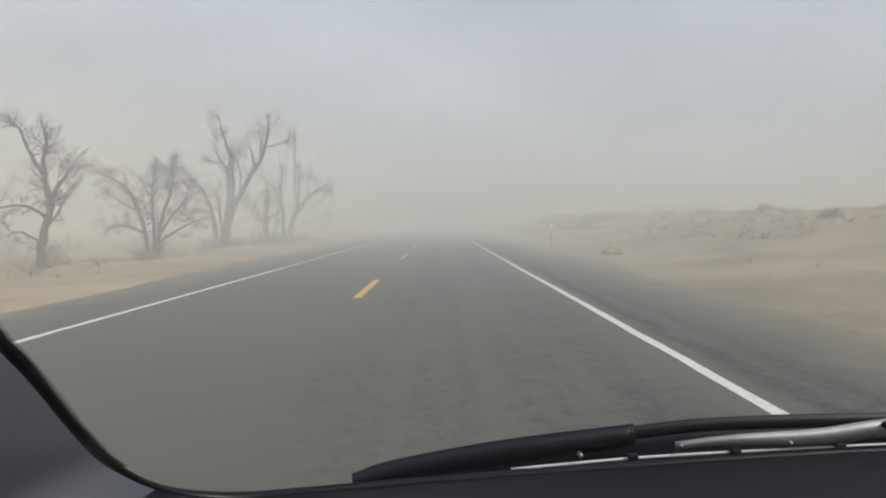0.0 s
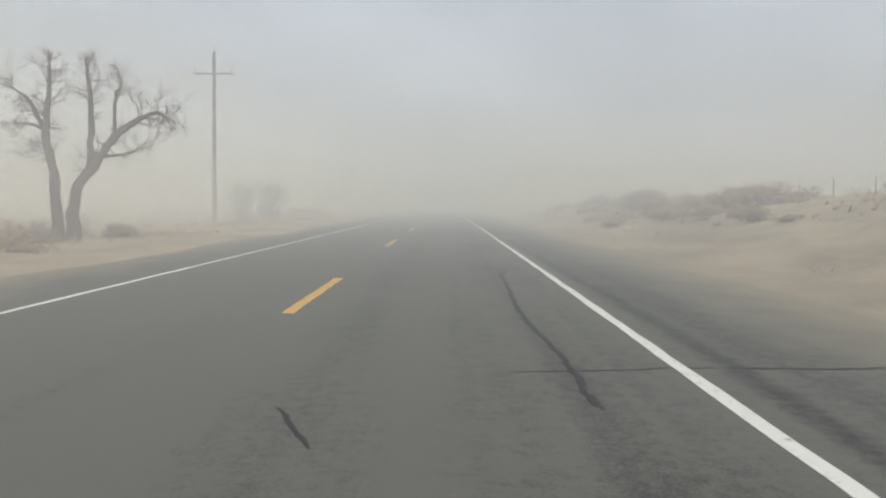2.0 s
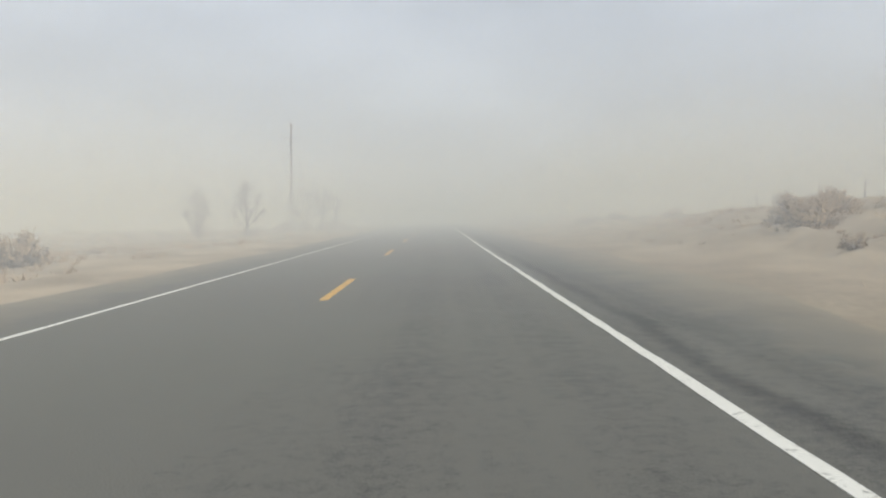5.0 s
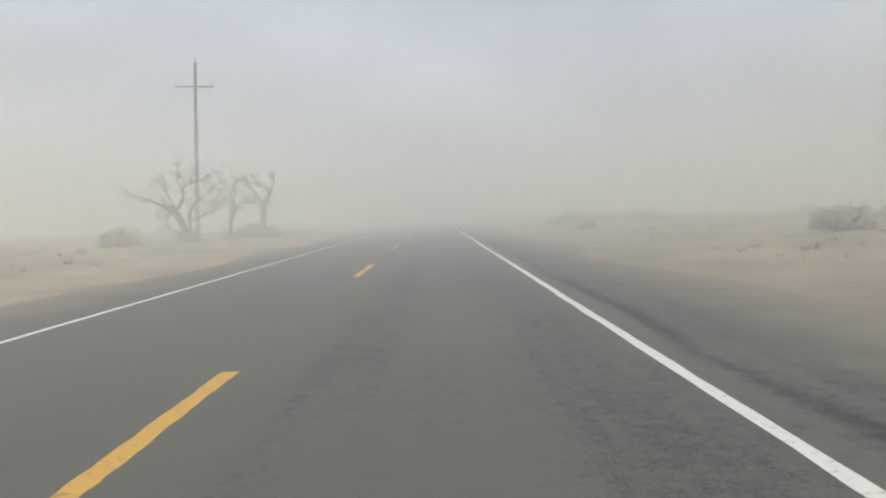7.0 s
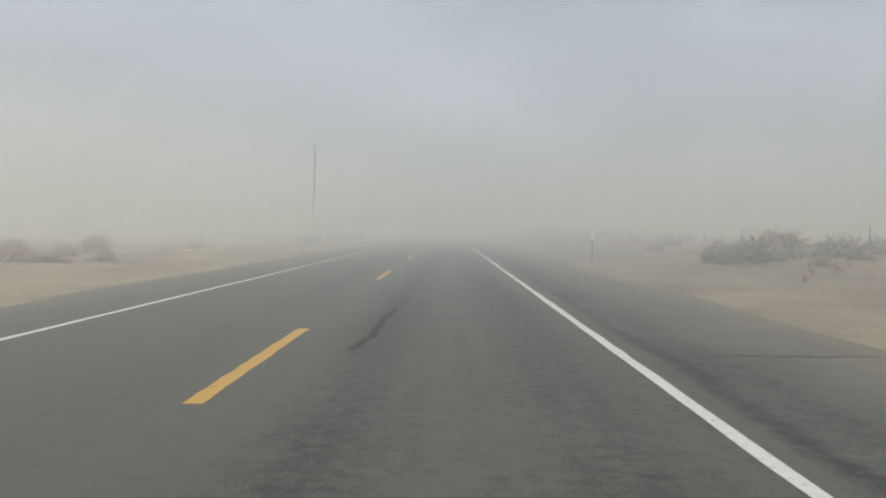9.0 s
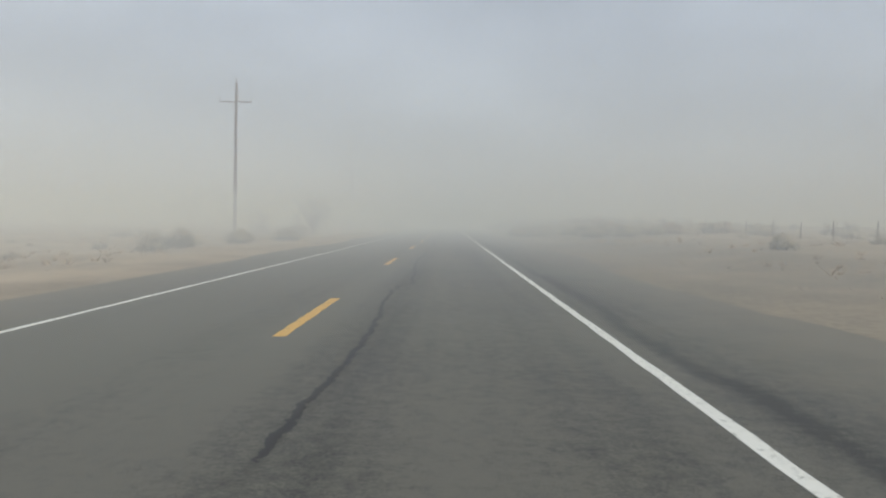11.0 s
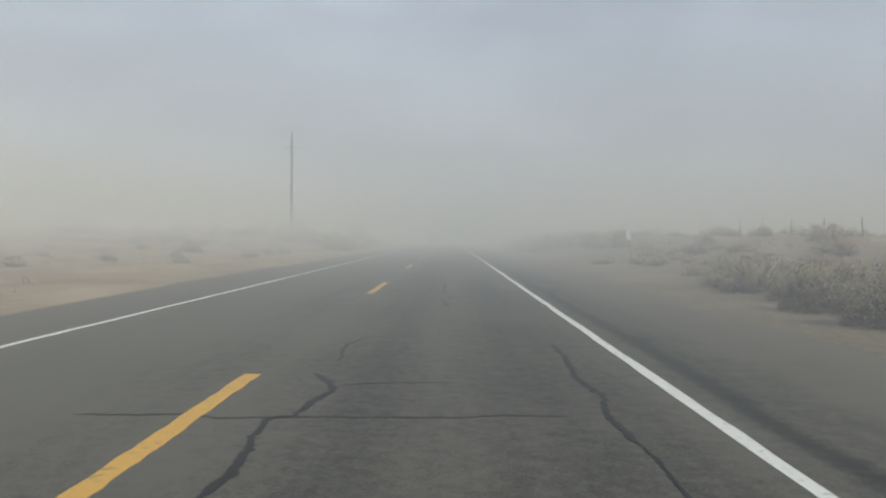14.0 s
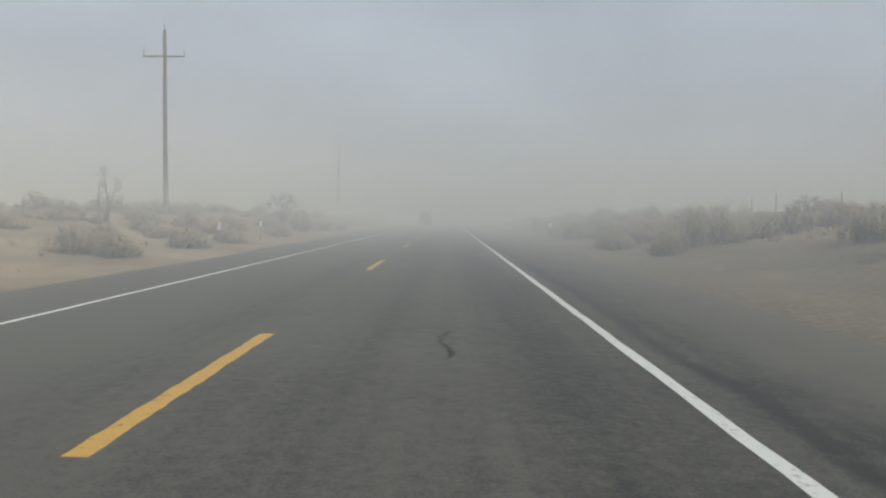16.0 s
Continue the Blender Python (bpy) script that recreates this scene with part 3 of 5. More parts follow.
    cracks(road, 110, (0.10, (0.66, 277.4), (0.68, 278.3), (0.61, 279.1), (0.8, 279.17), (0.81, 279.6), (0.93, 280.1), (0.8, 280.5), (0.56, 280.9)), (0.06, (0.73, 281.6), (0.65, 282.9), (0.78, 283.5)), (0.05, (-0.9, 279.1), (-0.1, 279.2), (0.2, 279.1), (0.8, 279.15), (2.9, 279.35)), (0.035, (0.94, 280.3), (1.15, 280.44), (1.95, 280.6)),
           (0.10, (3.28, 278.6), (3.26, 279.5), (3.37, 280.2), (3.25, 280.95), (3.36, 282.3), (3.32, 283.3)), (0.085, (1.76, 296.1), (1.84, 294.6), (1.8, 294.0), (1.79, 291.6), (1.9, 291.0), (1.95, 290.0), (1.82, 289.8)), (0.06, (1.82, 289.8), (1.7, 289.42), (1.86, 289.35)), (0.13, (1.86, 289.35), (1.9, 288.3)), (0.05, (1.95, 290.0), (2.35, 290.15)))
    cracks(road, 130, (0.05, (0.75, 290.65), (1.1, 290.5), (1.8, 290.56), (2.1, 290.75), (3.1, 290.8), (3.34, 290.7), (3.28, 290.1), (3.15, 289.0)), (0.045, (-0.9, 289.3), (-0.26, 289.23), (-0.19, 289.5), (-0.08, 290.3)), (0.05, (0.4, 289.42), (0.85, 289.42), (1.1, 289.33), (1.7, 289.4)), (0.05, (3.3, 294.9), (3.25, 293.0)),
           (0.10, (0.85, 298.5), (0.8, 299.0), (0.75, 299.3), (0.53, 299.72), (0.61, 300.05), (0.52, 300.52)), (0.055, (0.53, 299.7), (0.2, 299.8), (-0.08, 299.8), (-0.15, 299.1)), (0.045, (0.53, 300.5), (0.04, 300.43), (-0.4, 300.4)), (0.05, (0.61, 300.02), (1.12, 299.98)), (0.10, (1.12, 299.98), (1.16, 300.35), (0.95, 300.5), (0.72, 300.6)))
    # the last ones
    cracks(road, 150, (0.055, (0.68, 300.98), (0.95, 300.9), (1.36, 300.8)), (0.07, (0.72, 302.35), (0.85, 302.0), (1.0, 301.5)), (0.06, (1.75, 301.75), (1.98, 301.86), (2.08, 301.1)), (0.035, (1.4, 300.05), (1.7, 299.9), (2.4, 299.82)), (0.10, (0.76, 309.3), (0.72, 310.1), (0.78, 310.5), (0.96, 310.8), (0.89, 311.4), (0.91, 312.0)),
           (0.07, (0.79, 312.6), (0.89, 313.5), (0.84, 315.3), (0.85, 316.4)), (0.04, (-0.3, 310.62), (0.84, 310.61), (2.4, 310.85)), (0.03, (0.5, 311.9), (1.1, 311.6)), (0.05, (3.13, 311.0), (3.27, 312.0)), (0.08, (3.43, 312.2), (3.4, 313.5), (3.3, 314.4)), (0.09, (2.1, 323.4), (2.15, 325.2)))


def build_dust():
    aloft, low = (0.845, 0.842, 0.808), (0.848, 0.832, 0.742)
    for name, top, density, tone, x0, x1, y0, y1, label in (("dust_haze", HAZE_TOP, DUST, aloft, -550, 550, -350, 950, "pale beige wind-blown dust filling the air"),
                                                            ("low_dust", LOW_TOP, LOW_DUST, low, -545, 545, -345, 945, "thicker beige dust blowing low along the ground"),
                                                            ("dust_cloud", 9.0, 0.0075, low, -260, -7.6, -90, 78, "cloud of beige dust drifting among the first trees"),
                                                            ("dust_cloud", 7.0, 0.0060, low, -260, -8.2, 118, 214, "cloud of beige dust drifting round the old trees"),
                                                            ("dust_cloud", 6.0, 0.0110, low, 9.4, 260, 112, 170, "cloud of beige dust drifting over the bank"),
                                                            ("dust_cloud", 4.0, 0.0140, low, -260, -8.4, 262, 331, "thick beige dust cloud drifting over the open sand")):
        bm = bmesh.new()
        bmesh.ops.create_cube(bm, size=1, matrix=Matrix.Translation(((x0 + x1) / 2, (y0 + y1) / 2, top / 2 - 2)) @ Matrix.Diagonal((x1 - x0, y1 - y0, top + 4, 1)))
        me = bpy.data.meshes.new(name)
        bm.to_mesh(me)
        bm.free()
        me.materials.append(dust_material(name, density, tone))
        tagged(new(name, me), label, "dust", kind="stuff")


build_ground()
ROAD = build_road()
build_cracks(ROAD)
build_dust()


# ---- utility poles ----
def utility_pole(at, height, lean, arm_drop=1.75):
    """A wooden pole with one crossarm, two braces and three pin insulators."""
    pole = thing("utility_pole", at, "tall weathered wooden utility pole with a single crossarm", "utility pole", "poles along the road")
    pole.matrix_basis = Matrix.Translation(at) @ pose(0, 0, 0, 0, lean, 0)
    t = Tubes()
    t.add([Vector((0, 0, z)) for z in (-0.6, 1.5, height * 0.5, height - 0.06, height)], [0.185, 0.18, 0.155, 0.125, 0.10], 14)
    mesh_part("pole", t.mesh("pole", POLE_WOOD), pole)
    za = height - arm_drop
    part("crossarm", box_bm(3.3, 0.10, 0.13, (0, -0.17, za), 0.012), POLE_WOOD, pole)
    for sx in (-1, 1):
        b = Tubes()
        b.add([Vector((sx * 0.75, -0.235, za - 0.03)), Vector((sx * 0.1, -0.18, za - 0.62))], [0.018, 0.018], 6)
        mesh_part("brace", b.mesh("brace", STEEL), pole, "flat steel brace")
    for x, z, s in ((-1.56, za + 0.065, 1.25), (1.56, za + 0.065, 1.25), (0, height, 1.2)):
        b = Tubes()
        prof = ((0, 0.016), (0.18, 0.016), (0.19, 0.05), (0.24, 0.055), (0.26, 0.04), (0.30, 0.05), (0.35, 0.045), (0.38, 0.02))
        y = -0.17 if x else 0
        b.add([Vector((x, y, z + h * s)) for h, _ in prof], [r * s for _, r in prof], 10)
        mesh_part("insulator", b.mesh("insulator", CERAMIC), pole, "pin insulator")
    for zz in (za, za - 0.6):
        b = Tubes()
        b.add([Vector((0, -0.24, zz)), Vector((0, 0.18, zz))], [0.02, 0.02], 6)
        mesh_part("bolt", b.mesh("bolt", STEEL), pole)
    return pole


for x, y, top, lean, drop in ((-17.75, 93.7, 13.8, -0.2, 1.8), (-18.9, 190.0, 15.15, 1.4, 2.1), (-19.5, 280.6, 15.1, 0.5, 1.95), (-20.1, 371.8, 15.5, -0.5, 2.05), (-20.9, 463.0, 15.8, 0.0, 2.0), (-21.5, 554.0, 16.0, 0.3, 2.0)):
    z = land(x, y)
    utility_pole((x, y, z), top - z, lean, drop)


# ---- bare trees ----
def branch(t, rng, start, way, length, r0, level, top, wiggle=0.3, rise=0.04, kids=(6, 5, 4), fine=0.006):
    """One crooked twig that thins out, and the smaller ones along it."""
    n = min(8, max(3, round(length / 0.16))) if level < 2 else (3 if level == 2 else 2)
    pts, radii = [start.copy()], [r0]
    d = way.normalized()
    for k in range(n):
        d = (d + Vector((rng.gauss(0, wiggle), rng.gauss(0, wiggle), rng.gauss(0, wiggle * 0.7) + rise))).normalized()
        pts.append(pts[-1] + d * length / n)
        radii.append(max(fine * 0.6, r0 * (1 - 0.72 * (k + 1) / n)))
    t.add(pts, radii, (6, 4, 3, 3)[min(level, 3)], caps=level < 1)
    if level < top:
        count = kids[min(level, len(kids) - 1)]
        for k in range(count):
            f = 0.2 + 0.8 * (k + rng.random()) / count
            i = min(n - 1, int(f * n))
            p = pts[i].lerp(pts[i + 1], min(1, f * n - i))
            axis = (pts[i + 1] - pts[i]).normalized()
            side = axis.cross(Vector((rng.gauss(0, 1), rng.gauss(0, 1), rng.gauss(0, 1)))).normalized()
            spread = rng.uniform(0.5, 1.2)
            branch(t, rng, p, axis * (1 - 0.25 * spread) + side * spread, length * rng.uniform(0.3, 0.62) * (1.15 - 0.4 * f) + 0.06, max(fine, radii[i] * rng.uniform(0.4, 0.6)), level + 1, top, wiggle, rise, kids, fine)


def bare_tree(at, limbs, seed, label, suckers=0, twigs=4.5, reach=0.8, kids=(6, 5, 4), fine=0.006, top=3):
    """A leafless tree. limbs: the corners (across, up) through which each limb bends, and its thickness at both ends; twigs: how many a metre, of about reach."""
    rng = random.Random(seed)
    tree = thing("bare_tree", at, label, "tree", "bare trees by the road")
    wood, crown = Tubes(), Tubes()
    for corners, r0, r1 in limbs:
        deep, bent = 0.0, []
        for x, z in corners:
            bent.append(Vector((x, deep, z)))
            deep += rng.gauss(0, 0.16)
        line = curve_points(bent, 5)
        n = len(line)
        radii = []
        for k, q in enumerate(line):
            f = k / (n - 1)
            r = r0 + (r1 - r0) * f ** 0.8
            line[k] = q + Vector((rng.gauss(0, 1), rng.gauss(0, 1), rng.gauss(0, 0.5))) * (0.10 * r + 0.012)
            radii.append(r * (1 + rng.uniform(-0.10, 0.16)) * (1 + 0.35 * max(0.0, 0.12 - f) / 0.12 * (corners[0][1] < 0)))
        wood.add(line, radii, 9 if r0 > 0.08 else 6)
        length = sum((b - a).length for a, b in zip(line, line[1:]))
        for k in range(max(2, round(length * twigs))):
            f = 0.22 + 0.78 * rng.random() ** 0.75
            i = min(n - 2, int(f * (n - 1)))
            axis = (line[i + 1] - line[i]).normalized()
            side = axis.cross(Vector((rng.gauss(0, 1), rng.gauss(0, 1), rng.gauss(0, 1)))).normalized()
            if line[i].z < 1.0 and rng.random() < 0.5:
                continue
            branch(crown, rng, line[i].lerp(line[i + 1], rng.random()), axis * 0.55 + side + Vector((0, 0, 0.25)), reach * rng.uniform(0.35, 1.15) * (0.75 + 0.5 * f), min(0.035, max(fine * 1.4, radii[i] * 0.32)), 1, top, 0.30, 0.05, kids, fine)
        for _ in range(3):
            axis = (line[-1] - line[-2]).normalized()
            branch(crown, rng, line[-1], axis + Vector((rng.gauss(0, 0.45), rng.gauss(0, 0.45), rng.gauss(0, 0.3))), reach * rng.uniform(0.6, 1.1), max(fine * 1.4, min(0.03, radii[-1] * 0.7)), 1, top, 0.26, 0.05, kids, fine)
    for _ in range(suckers):
        a, far = rng.uniform(0, 2 * math.pi), rng.uniform(0.1, 0.55)
        branch(crown, rng, Vector((math.cos(a) * far, math.sin(a) * far, -0.1)), Vector((math.cos(a) * 0.6, math.sin(a) * 0.6, 1)), rng.uniform(0.6, 1.3), 0.014, 1, 3, 0.2, 0.05, kids, fine)
    mesh_part("trunk", wood.mesh("trunk", BARK), tree, "grey-brown crooked trunk and limbs")
    mesh_part("crown", crown.mesh("crown", TWIG), tree, "fine leafless twigs")
    return tree


def ground_at(x, y, down=0.05):
    return (x, y, land(x, y) - down)


def fan(rng, stems, height, spread, r0, low=0.3):
    """Crooked stems that spread upwards from one root, as the limbs of a tree."""
    out = []
    for k in range(stems):
        a = -1 + 2 * (k + 0.5) / stems + rng.uniform(-0.12, 0.12)
        h = height * (1 - 0.42 * a * a) * rng.uniform(0.88, 1.05)
        out.append((((0.06 * a, -0.25), (0.10 * a + rng.uniform(-0.05, 0.05), low), (spread * a * 0.55 + rng.uniform(-0.1, 0.1), h * 0.55), (spread * a + rng.uniform(-0.12, 0.12), h)), r0 * rng.uniform(0.8, 1.1), r0 * 0.3))
    return out


FAN = random.Random(77)
bare_tree(ground_at(-10.8, 21.8), ((((0, -0.3), (0.05, 1.0), (0.22, 2.0), (0.08, 3.0), (0.10, 4.1)), 0.15, 0.05), (((0.10, 3.0), (-0.35, 3.6), (-0.62, 4.4)), 0.08, 0.03), (((0.2, 2.0), (0.5, 2.7), (0.85, 3.2)), 0.075, 0.03),
          (((0.15, 1.7), (-0.45, 2.0), (-1.1, 1.95)), 0.06, 0.025), (((0.1, 1.3), (0.5, 1.7), (0.8, 2.3)), 0.05, 0.02), (((0.0, 0.9), (-0.5, 1.2), (-0.95, 1.1)), 0.045, 0.02)), 3,
          "tall thin leafless tree with a crooked fork", 10, 5.5, 0.7)
bare_tree(ground_at(-10.4, 29.2), ((((-0.12, -0.3), (-0.17, 1.1), (-0.4, 2.1), (-0.9, 2.9), (-1.35, 3.35)), 0.10, 0.03), (((0.03, -0.3), (0.05, 1.1), (-0.1, 2.4), (-0.05, 3.4)), 0.10, 0.03), (((0.18, -0.2), (0.42, 1.7), (0.74, 2.9), (0.92, 3.7)), 0.09, 0.03),
          (((0.38, 1.1), (1.0, 1.9), (1.65, 2.6)), 0.07, 0.025), (((0.4, 0.8), (1.2, 1.4), (1.7, 1.6)), 0.06, 0.025), (((-0.25, 1.1), (-1.1, 1.4), (-1.75, 1.4)), 0.06, 0.025), (((-0.1, 2.3), (0.3, 2.9), (0.35, 3.5)), 0.05, 0.02), (((-0.4, 2.1), (-0.95, 2.2), (-1.5, 2.6)), 0.05, 0.02)), 5,
          "low leafless tree with several stems and a round twiggy crown", 14, 6.5, 0.75)
LOWER = ((((0.1, -0.3), (0.28, 1.0), (0.5, 2.2), (0.62, 3.9), (0.6, 4.9), (0.7, 5.7)), 0.31, 0.15), (((0.45, 2.0), (1.0, 3.2), (1.75, 4.5), (2.35, 5.5), (2.75, 6.8), (2.85, 7.6)), 0.21, 0.05), (((-0.2, -0.3), (-0.6, 2.0), (-1.1, 3.3), (-1.8, 4.2), (-2.4, 4.8)), 0.17, 0.04),
         (((-1.5, 3.75), (-2.2, 3.9), (-3.0, 4.0)), 0.07, 0.025), (((-0.65, 2.2), (-1.3, 2.35), (-2.1, 2.3)), 0.06, 0.025))
UPPER = ((((0.05, 0.9), (-0.12, 2.6), (-0.4, 3.5)), 0.10, 0.04), (((0.6, 3.8), (0.2, 5.0), (-0.5, 5.25)), 0.10, 0.04), (((0.05, 5.15), (-0.35, 6.0), (-0.4, 6.6)), 0.07, 0.03),
         (((0.65, 5.2), (0.15, 6.7), (0.0, 7.3), (-0.15, 8.0)), 0.10, 0.03), (((2.0, 4.9), (1.8, 6.0), (1.5, 6.2)), 0.075, 0.03), (((2.4, 5.7), (2.45, 6.5), (2.2, 7.0)), 0.06, 0.025), (((2.65, 6.2), (3.3, 6.3), (3.9, 6.5)), 0.06, 0.025), (((1.2, 3.4), (1.15, 4.6), (1.0, 5.6)), 0.06, 0.025), (((0.9, 2.9), (1.4, 2.95), (1.8, 2.9)), 0.05, 0.02))
bare_tree(ground_at(-11.8, 43.1), LOWER + UPPER, 7,
          "large old leafless cottonwood with a forked trunk", 12, 3.2, 0.8)
bare_tree(ground_at(-10.8, 50.6), ((((-0.05, -0.3), (-0.12, 1.8), (-0.02, 3.0), (0.0, 3.5)), 0.21, 0.15), (((-0.12, 1.4), (-0.6, 2.1), (-1.4, 2.5), (-1.5, 3.1)), 0.09, 0.03), (((0.0, 1.8), (0.5, 2.2), (1.05, 2.45)), 0.08, 0.03), (((0.4, -0.3), (0.5, 0.9), (0.75, 1.8)), 0.07, 0.03), (((-0.4, -0.2), (-0.6, 1.0), (-0.5, 1.8)), 0.06, 0.02)), 9,
          "stunted leafless tree with a cut-off top and brush at its foot", 18, 5.0, 0.65)
bare_tree(ground_at(-11.0, 57.6), ((((-0.17, -0.3), (-0.22, 2.0), (-0.5, 3.55), (-0.36, 4.7), (-0.28, 5.9)), 0.21, 0.05), (((-0.5, 3.6), (-1.05, 4.4), (-1.5, 4.9), (-1.95, 5.2)), 0.10, 0.035), (((-0.6, 3.75), (-1.2, 4.0), (-1.85, 4.05)), 0.075, 0.03), (((0.2, -0.3), (0.5, 1.7), (1.15, 2.75), (1.7, 3.6), (2.45, 4.2), (3.1, 4.45), (3.45, 4.25)), 0.22, 0.045),
          (((0.85, 2.4), (1.0, 4.0), (1.15, 5.0), (1.0, 5.8)), 0.13, 0.045), (((1.4, 2.95), (2.2, 3.0), (2.5, 3.1)), 0.06, 0.025), (((1.75, 3.7), (1.7, 4.9), (1.9, 5.3)), 0.07, 0.03), (((-0.3, 2.4), (-0.5, 3.0), (-0.9, 3.2)), 0.05, 0.02)), 12,
          "leafless tree split into two stems with a drooping limb", 14, 3.8, 0.75)
for x, y, seed in ((-16.6, 98.3, 14), (-13.9, 97.2, 15)):
    bare_tree(ground_at(x, y), fan(FAN, 7, 3.0, 1.35, 0.05, 0.5), seed, "bushy leafless shrub tree with dense twigs", 46, 6.0, 0.62, (6, 5, 4), 0.009)
bare_tree(ground_at(-17.5, 146.5), fan(FAN, 5, 3.4, 1.0, 0.07, 0.8), 16, "slender leafless tree with upright stems", 12, 5.0, 0.6, (6, 6, 4), 0.008)
bare_tree(ground_at(-14.5, 150.3), ((((0, -0.3), (0.05, 1.6), (-0.05, 3.0), (0.05, 4.4)), 0.12, 0.03), (((0.03, 1.2), (-0.5, 2.3), (-0.75, 3.4)), 0.06, 0.02), (((0.03, 1.4), (0.5, 2.4), (0.8, 3.3)), 0.06, 0.02), (((0, 2.2), (-0.3, 3.1), (-0.35, 4.0)), 0.05, 0.02), (((0, 0.9), (0.6, 1.5), (1.1, 2.2)), 0.05, 0.02), (((0, 0.8), (-0.6, 1.3), (-1.1, 1.9)), 0.05, 0.02)), 17,
          "leafless tree with a narrow twiggy crown", 16, 5.5, 0.6, fine=0.008)
bare_tree(ground_at(-13.6, 172.4), ((((0, -0.3), (-0.2, 1.1), (-0.7, 1.95), (-0.85, 2.13)), 0.22, 0.17), (((-0.85, 2.04), (-1.9, 2.5), (-3, 2.92)), 0.10, 0.03), (((-0.9, 1.9), (-1.2, 1.5), (-1.3, 1.05)), 0.06, 0.025), (((-1.3, 2.25), (-1.7, 1.7), (-1.85, 1.1)), 0.05, 0.02), (((-0.65, 2.04), (-0.25, 2.59), (-0.2, 3.34), (0.3, 3.68), (1, 3.81)), 0.13, 0.035),
          (((-0.2, 3.26), (-0.5, 3.85), (-0.5, 4.52)), 0.06, 0.025), (((0.2, 3.6), (0.3, 4.1)), 0.06, 0.03), (((0.12, 0.2), (0.25, 1.8), (0.65, 2.5), (1.3, 2.97)), 0.11, 0.035), (((0.35, 1.3), (1.25, 1.7), (1.8, 1.85)), 0.06, 0.025), (((0.75, 2.55), (1.6, 2.42)), 0.045, 0.02), (((-0.75, 2.17), (-1.3, 3.01), (-1.5, 3.6)), 0.06, 0.025)), 19,
          "old leafless tree bent to one side with long limbs", 16, 4.6, 0.75, fine=0.007)
bare_tree(ground_at(-12.4, 178.5), ((((0.07, -0.3), (-0.35, 0.5), (-0.3, 1.35), (0.0, 2.25)), 0.14, 0.12), (((-0.15, 1.9), (-0.45, 2.9), (-0.95, 3.5)), 0.07, 0.03), (((0.0, 2.2), (-0.15, 3.3), (-0.8, 4.5)), 0.08, 0.03), (((0.05, 2.25), (0.05, 4.0), (0.5, 4.3)), 0.08, 0.03), (((0.1, 2.3), (0.7, 2.6), (1.3, 2.75)), 0.06, 0.025)), 21,
          "small leafless tree with a bent trunk", 14, 4.6, 0.6, fine=0.007)
bare_tree(ground_at(-11.8, 184.2), ((((0, -0.3), (0.03, 1.3), (0.1, 2.64)), 0.25, 0.18), (((0.05, 2.57), (-0.45, 3.4), (-0.95, 4.05), (-1.5, 4.5)), 0.12, 0.035), (((-0.75, 3.8), (-0.8, 4.2), (-0.65, 4.6)), 0.06, 0.025), (((-0.5, 3.4), (-1.2, 3.5), (-1.85, 3.65)), 0.05, 0.02), (((0.15, 2.57), (0.6, 3.4), (0.6, 3.65)), 0.16, 0.12), (((0.6, 3.62), (0.3, 3.8), (-0.05, 4.05)), 0.07, 0.03), (((0.6, 3.62), (1.05, 4.08), (1.15, 4.52)), 0.09, 0.03), (((-0.1, 2.4), (-0.7, 2.72), (-1.2, 2.93)), 0.06, 0.025), (((0.15, 2.5), (0.5, 2.64)), 0.06, 0.03)), 23,
          "leafless pollarded tree in a Y shape with knobby ends", 26, 4.2, 0.5, fine=0.007)
bare_tree(ground_at(-11.8, 281.4), [(((0, -0.3), (0.05, 0.9)), 0.13, 0.11)] + fan(FAN, 12, 3.1, 1.7, 0.05, 0.8), 25, "leafless desert tree with a rounded fan of fine twigs", 10, 5.0, 0.6, (6, 5, 4), 0.006)
bare_tree(ground_at(-19.3, 289.6), fan(FAN, 5, 2.2, 1.0, 0.05, 0.4), 27, "small round leafless desert tree", 10, 5.0, 0.5, (5, 5, 4), 0.010)
bare_tree(ground_at(-13.9, 349.5), fan(FAN, 3, 2.2, 0.6, 0.045, 0.6), 29, "thin leafless sapling among the brush", 2, 3.5, 0.4, (4, 3, 2))
bare_tree(ground_at(-11.1, 372.4), fan(FAN, 5, 2.1, 0.9, 0.05, 0.4), 31, "small leafless shrub tree behind the brush", 8, 4.5, 0.5, (5, 5, 3), 0.010)


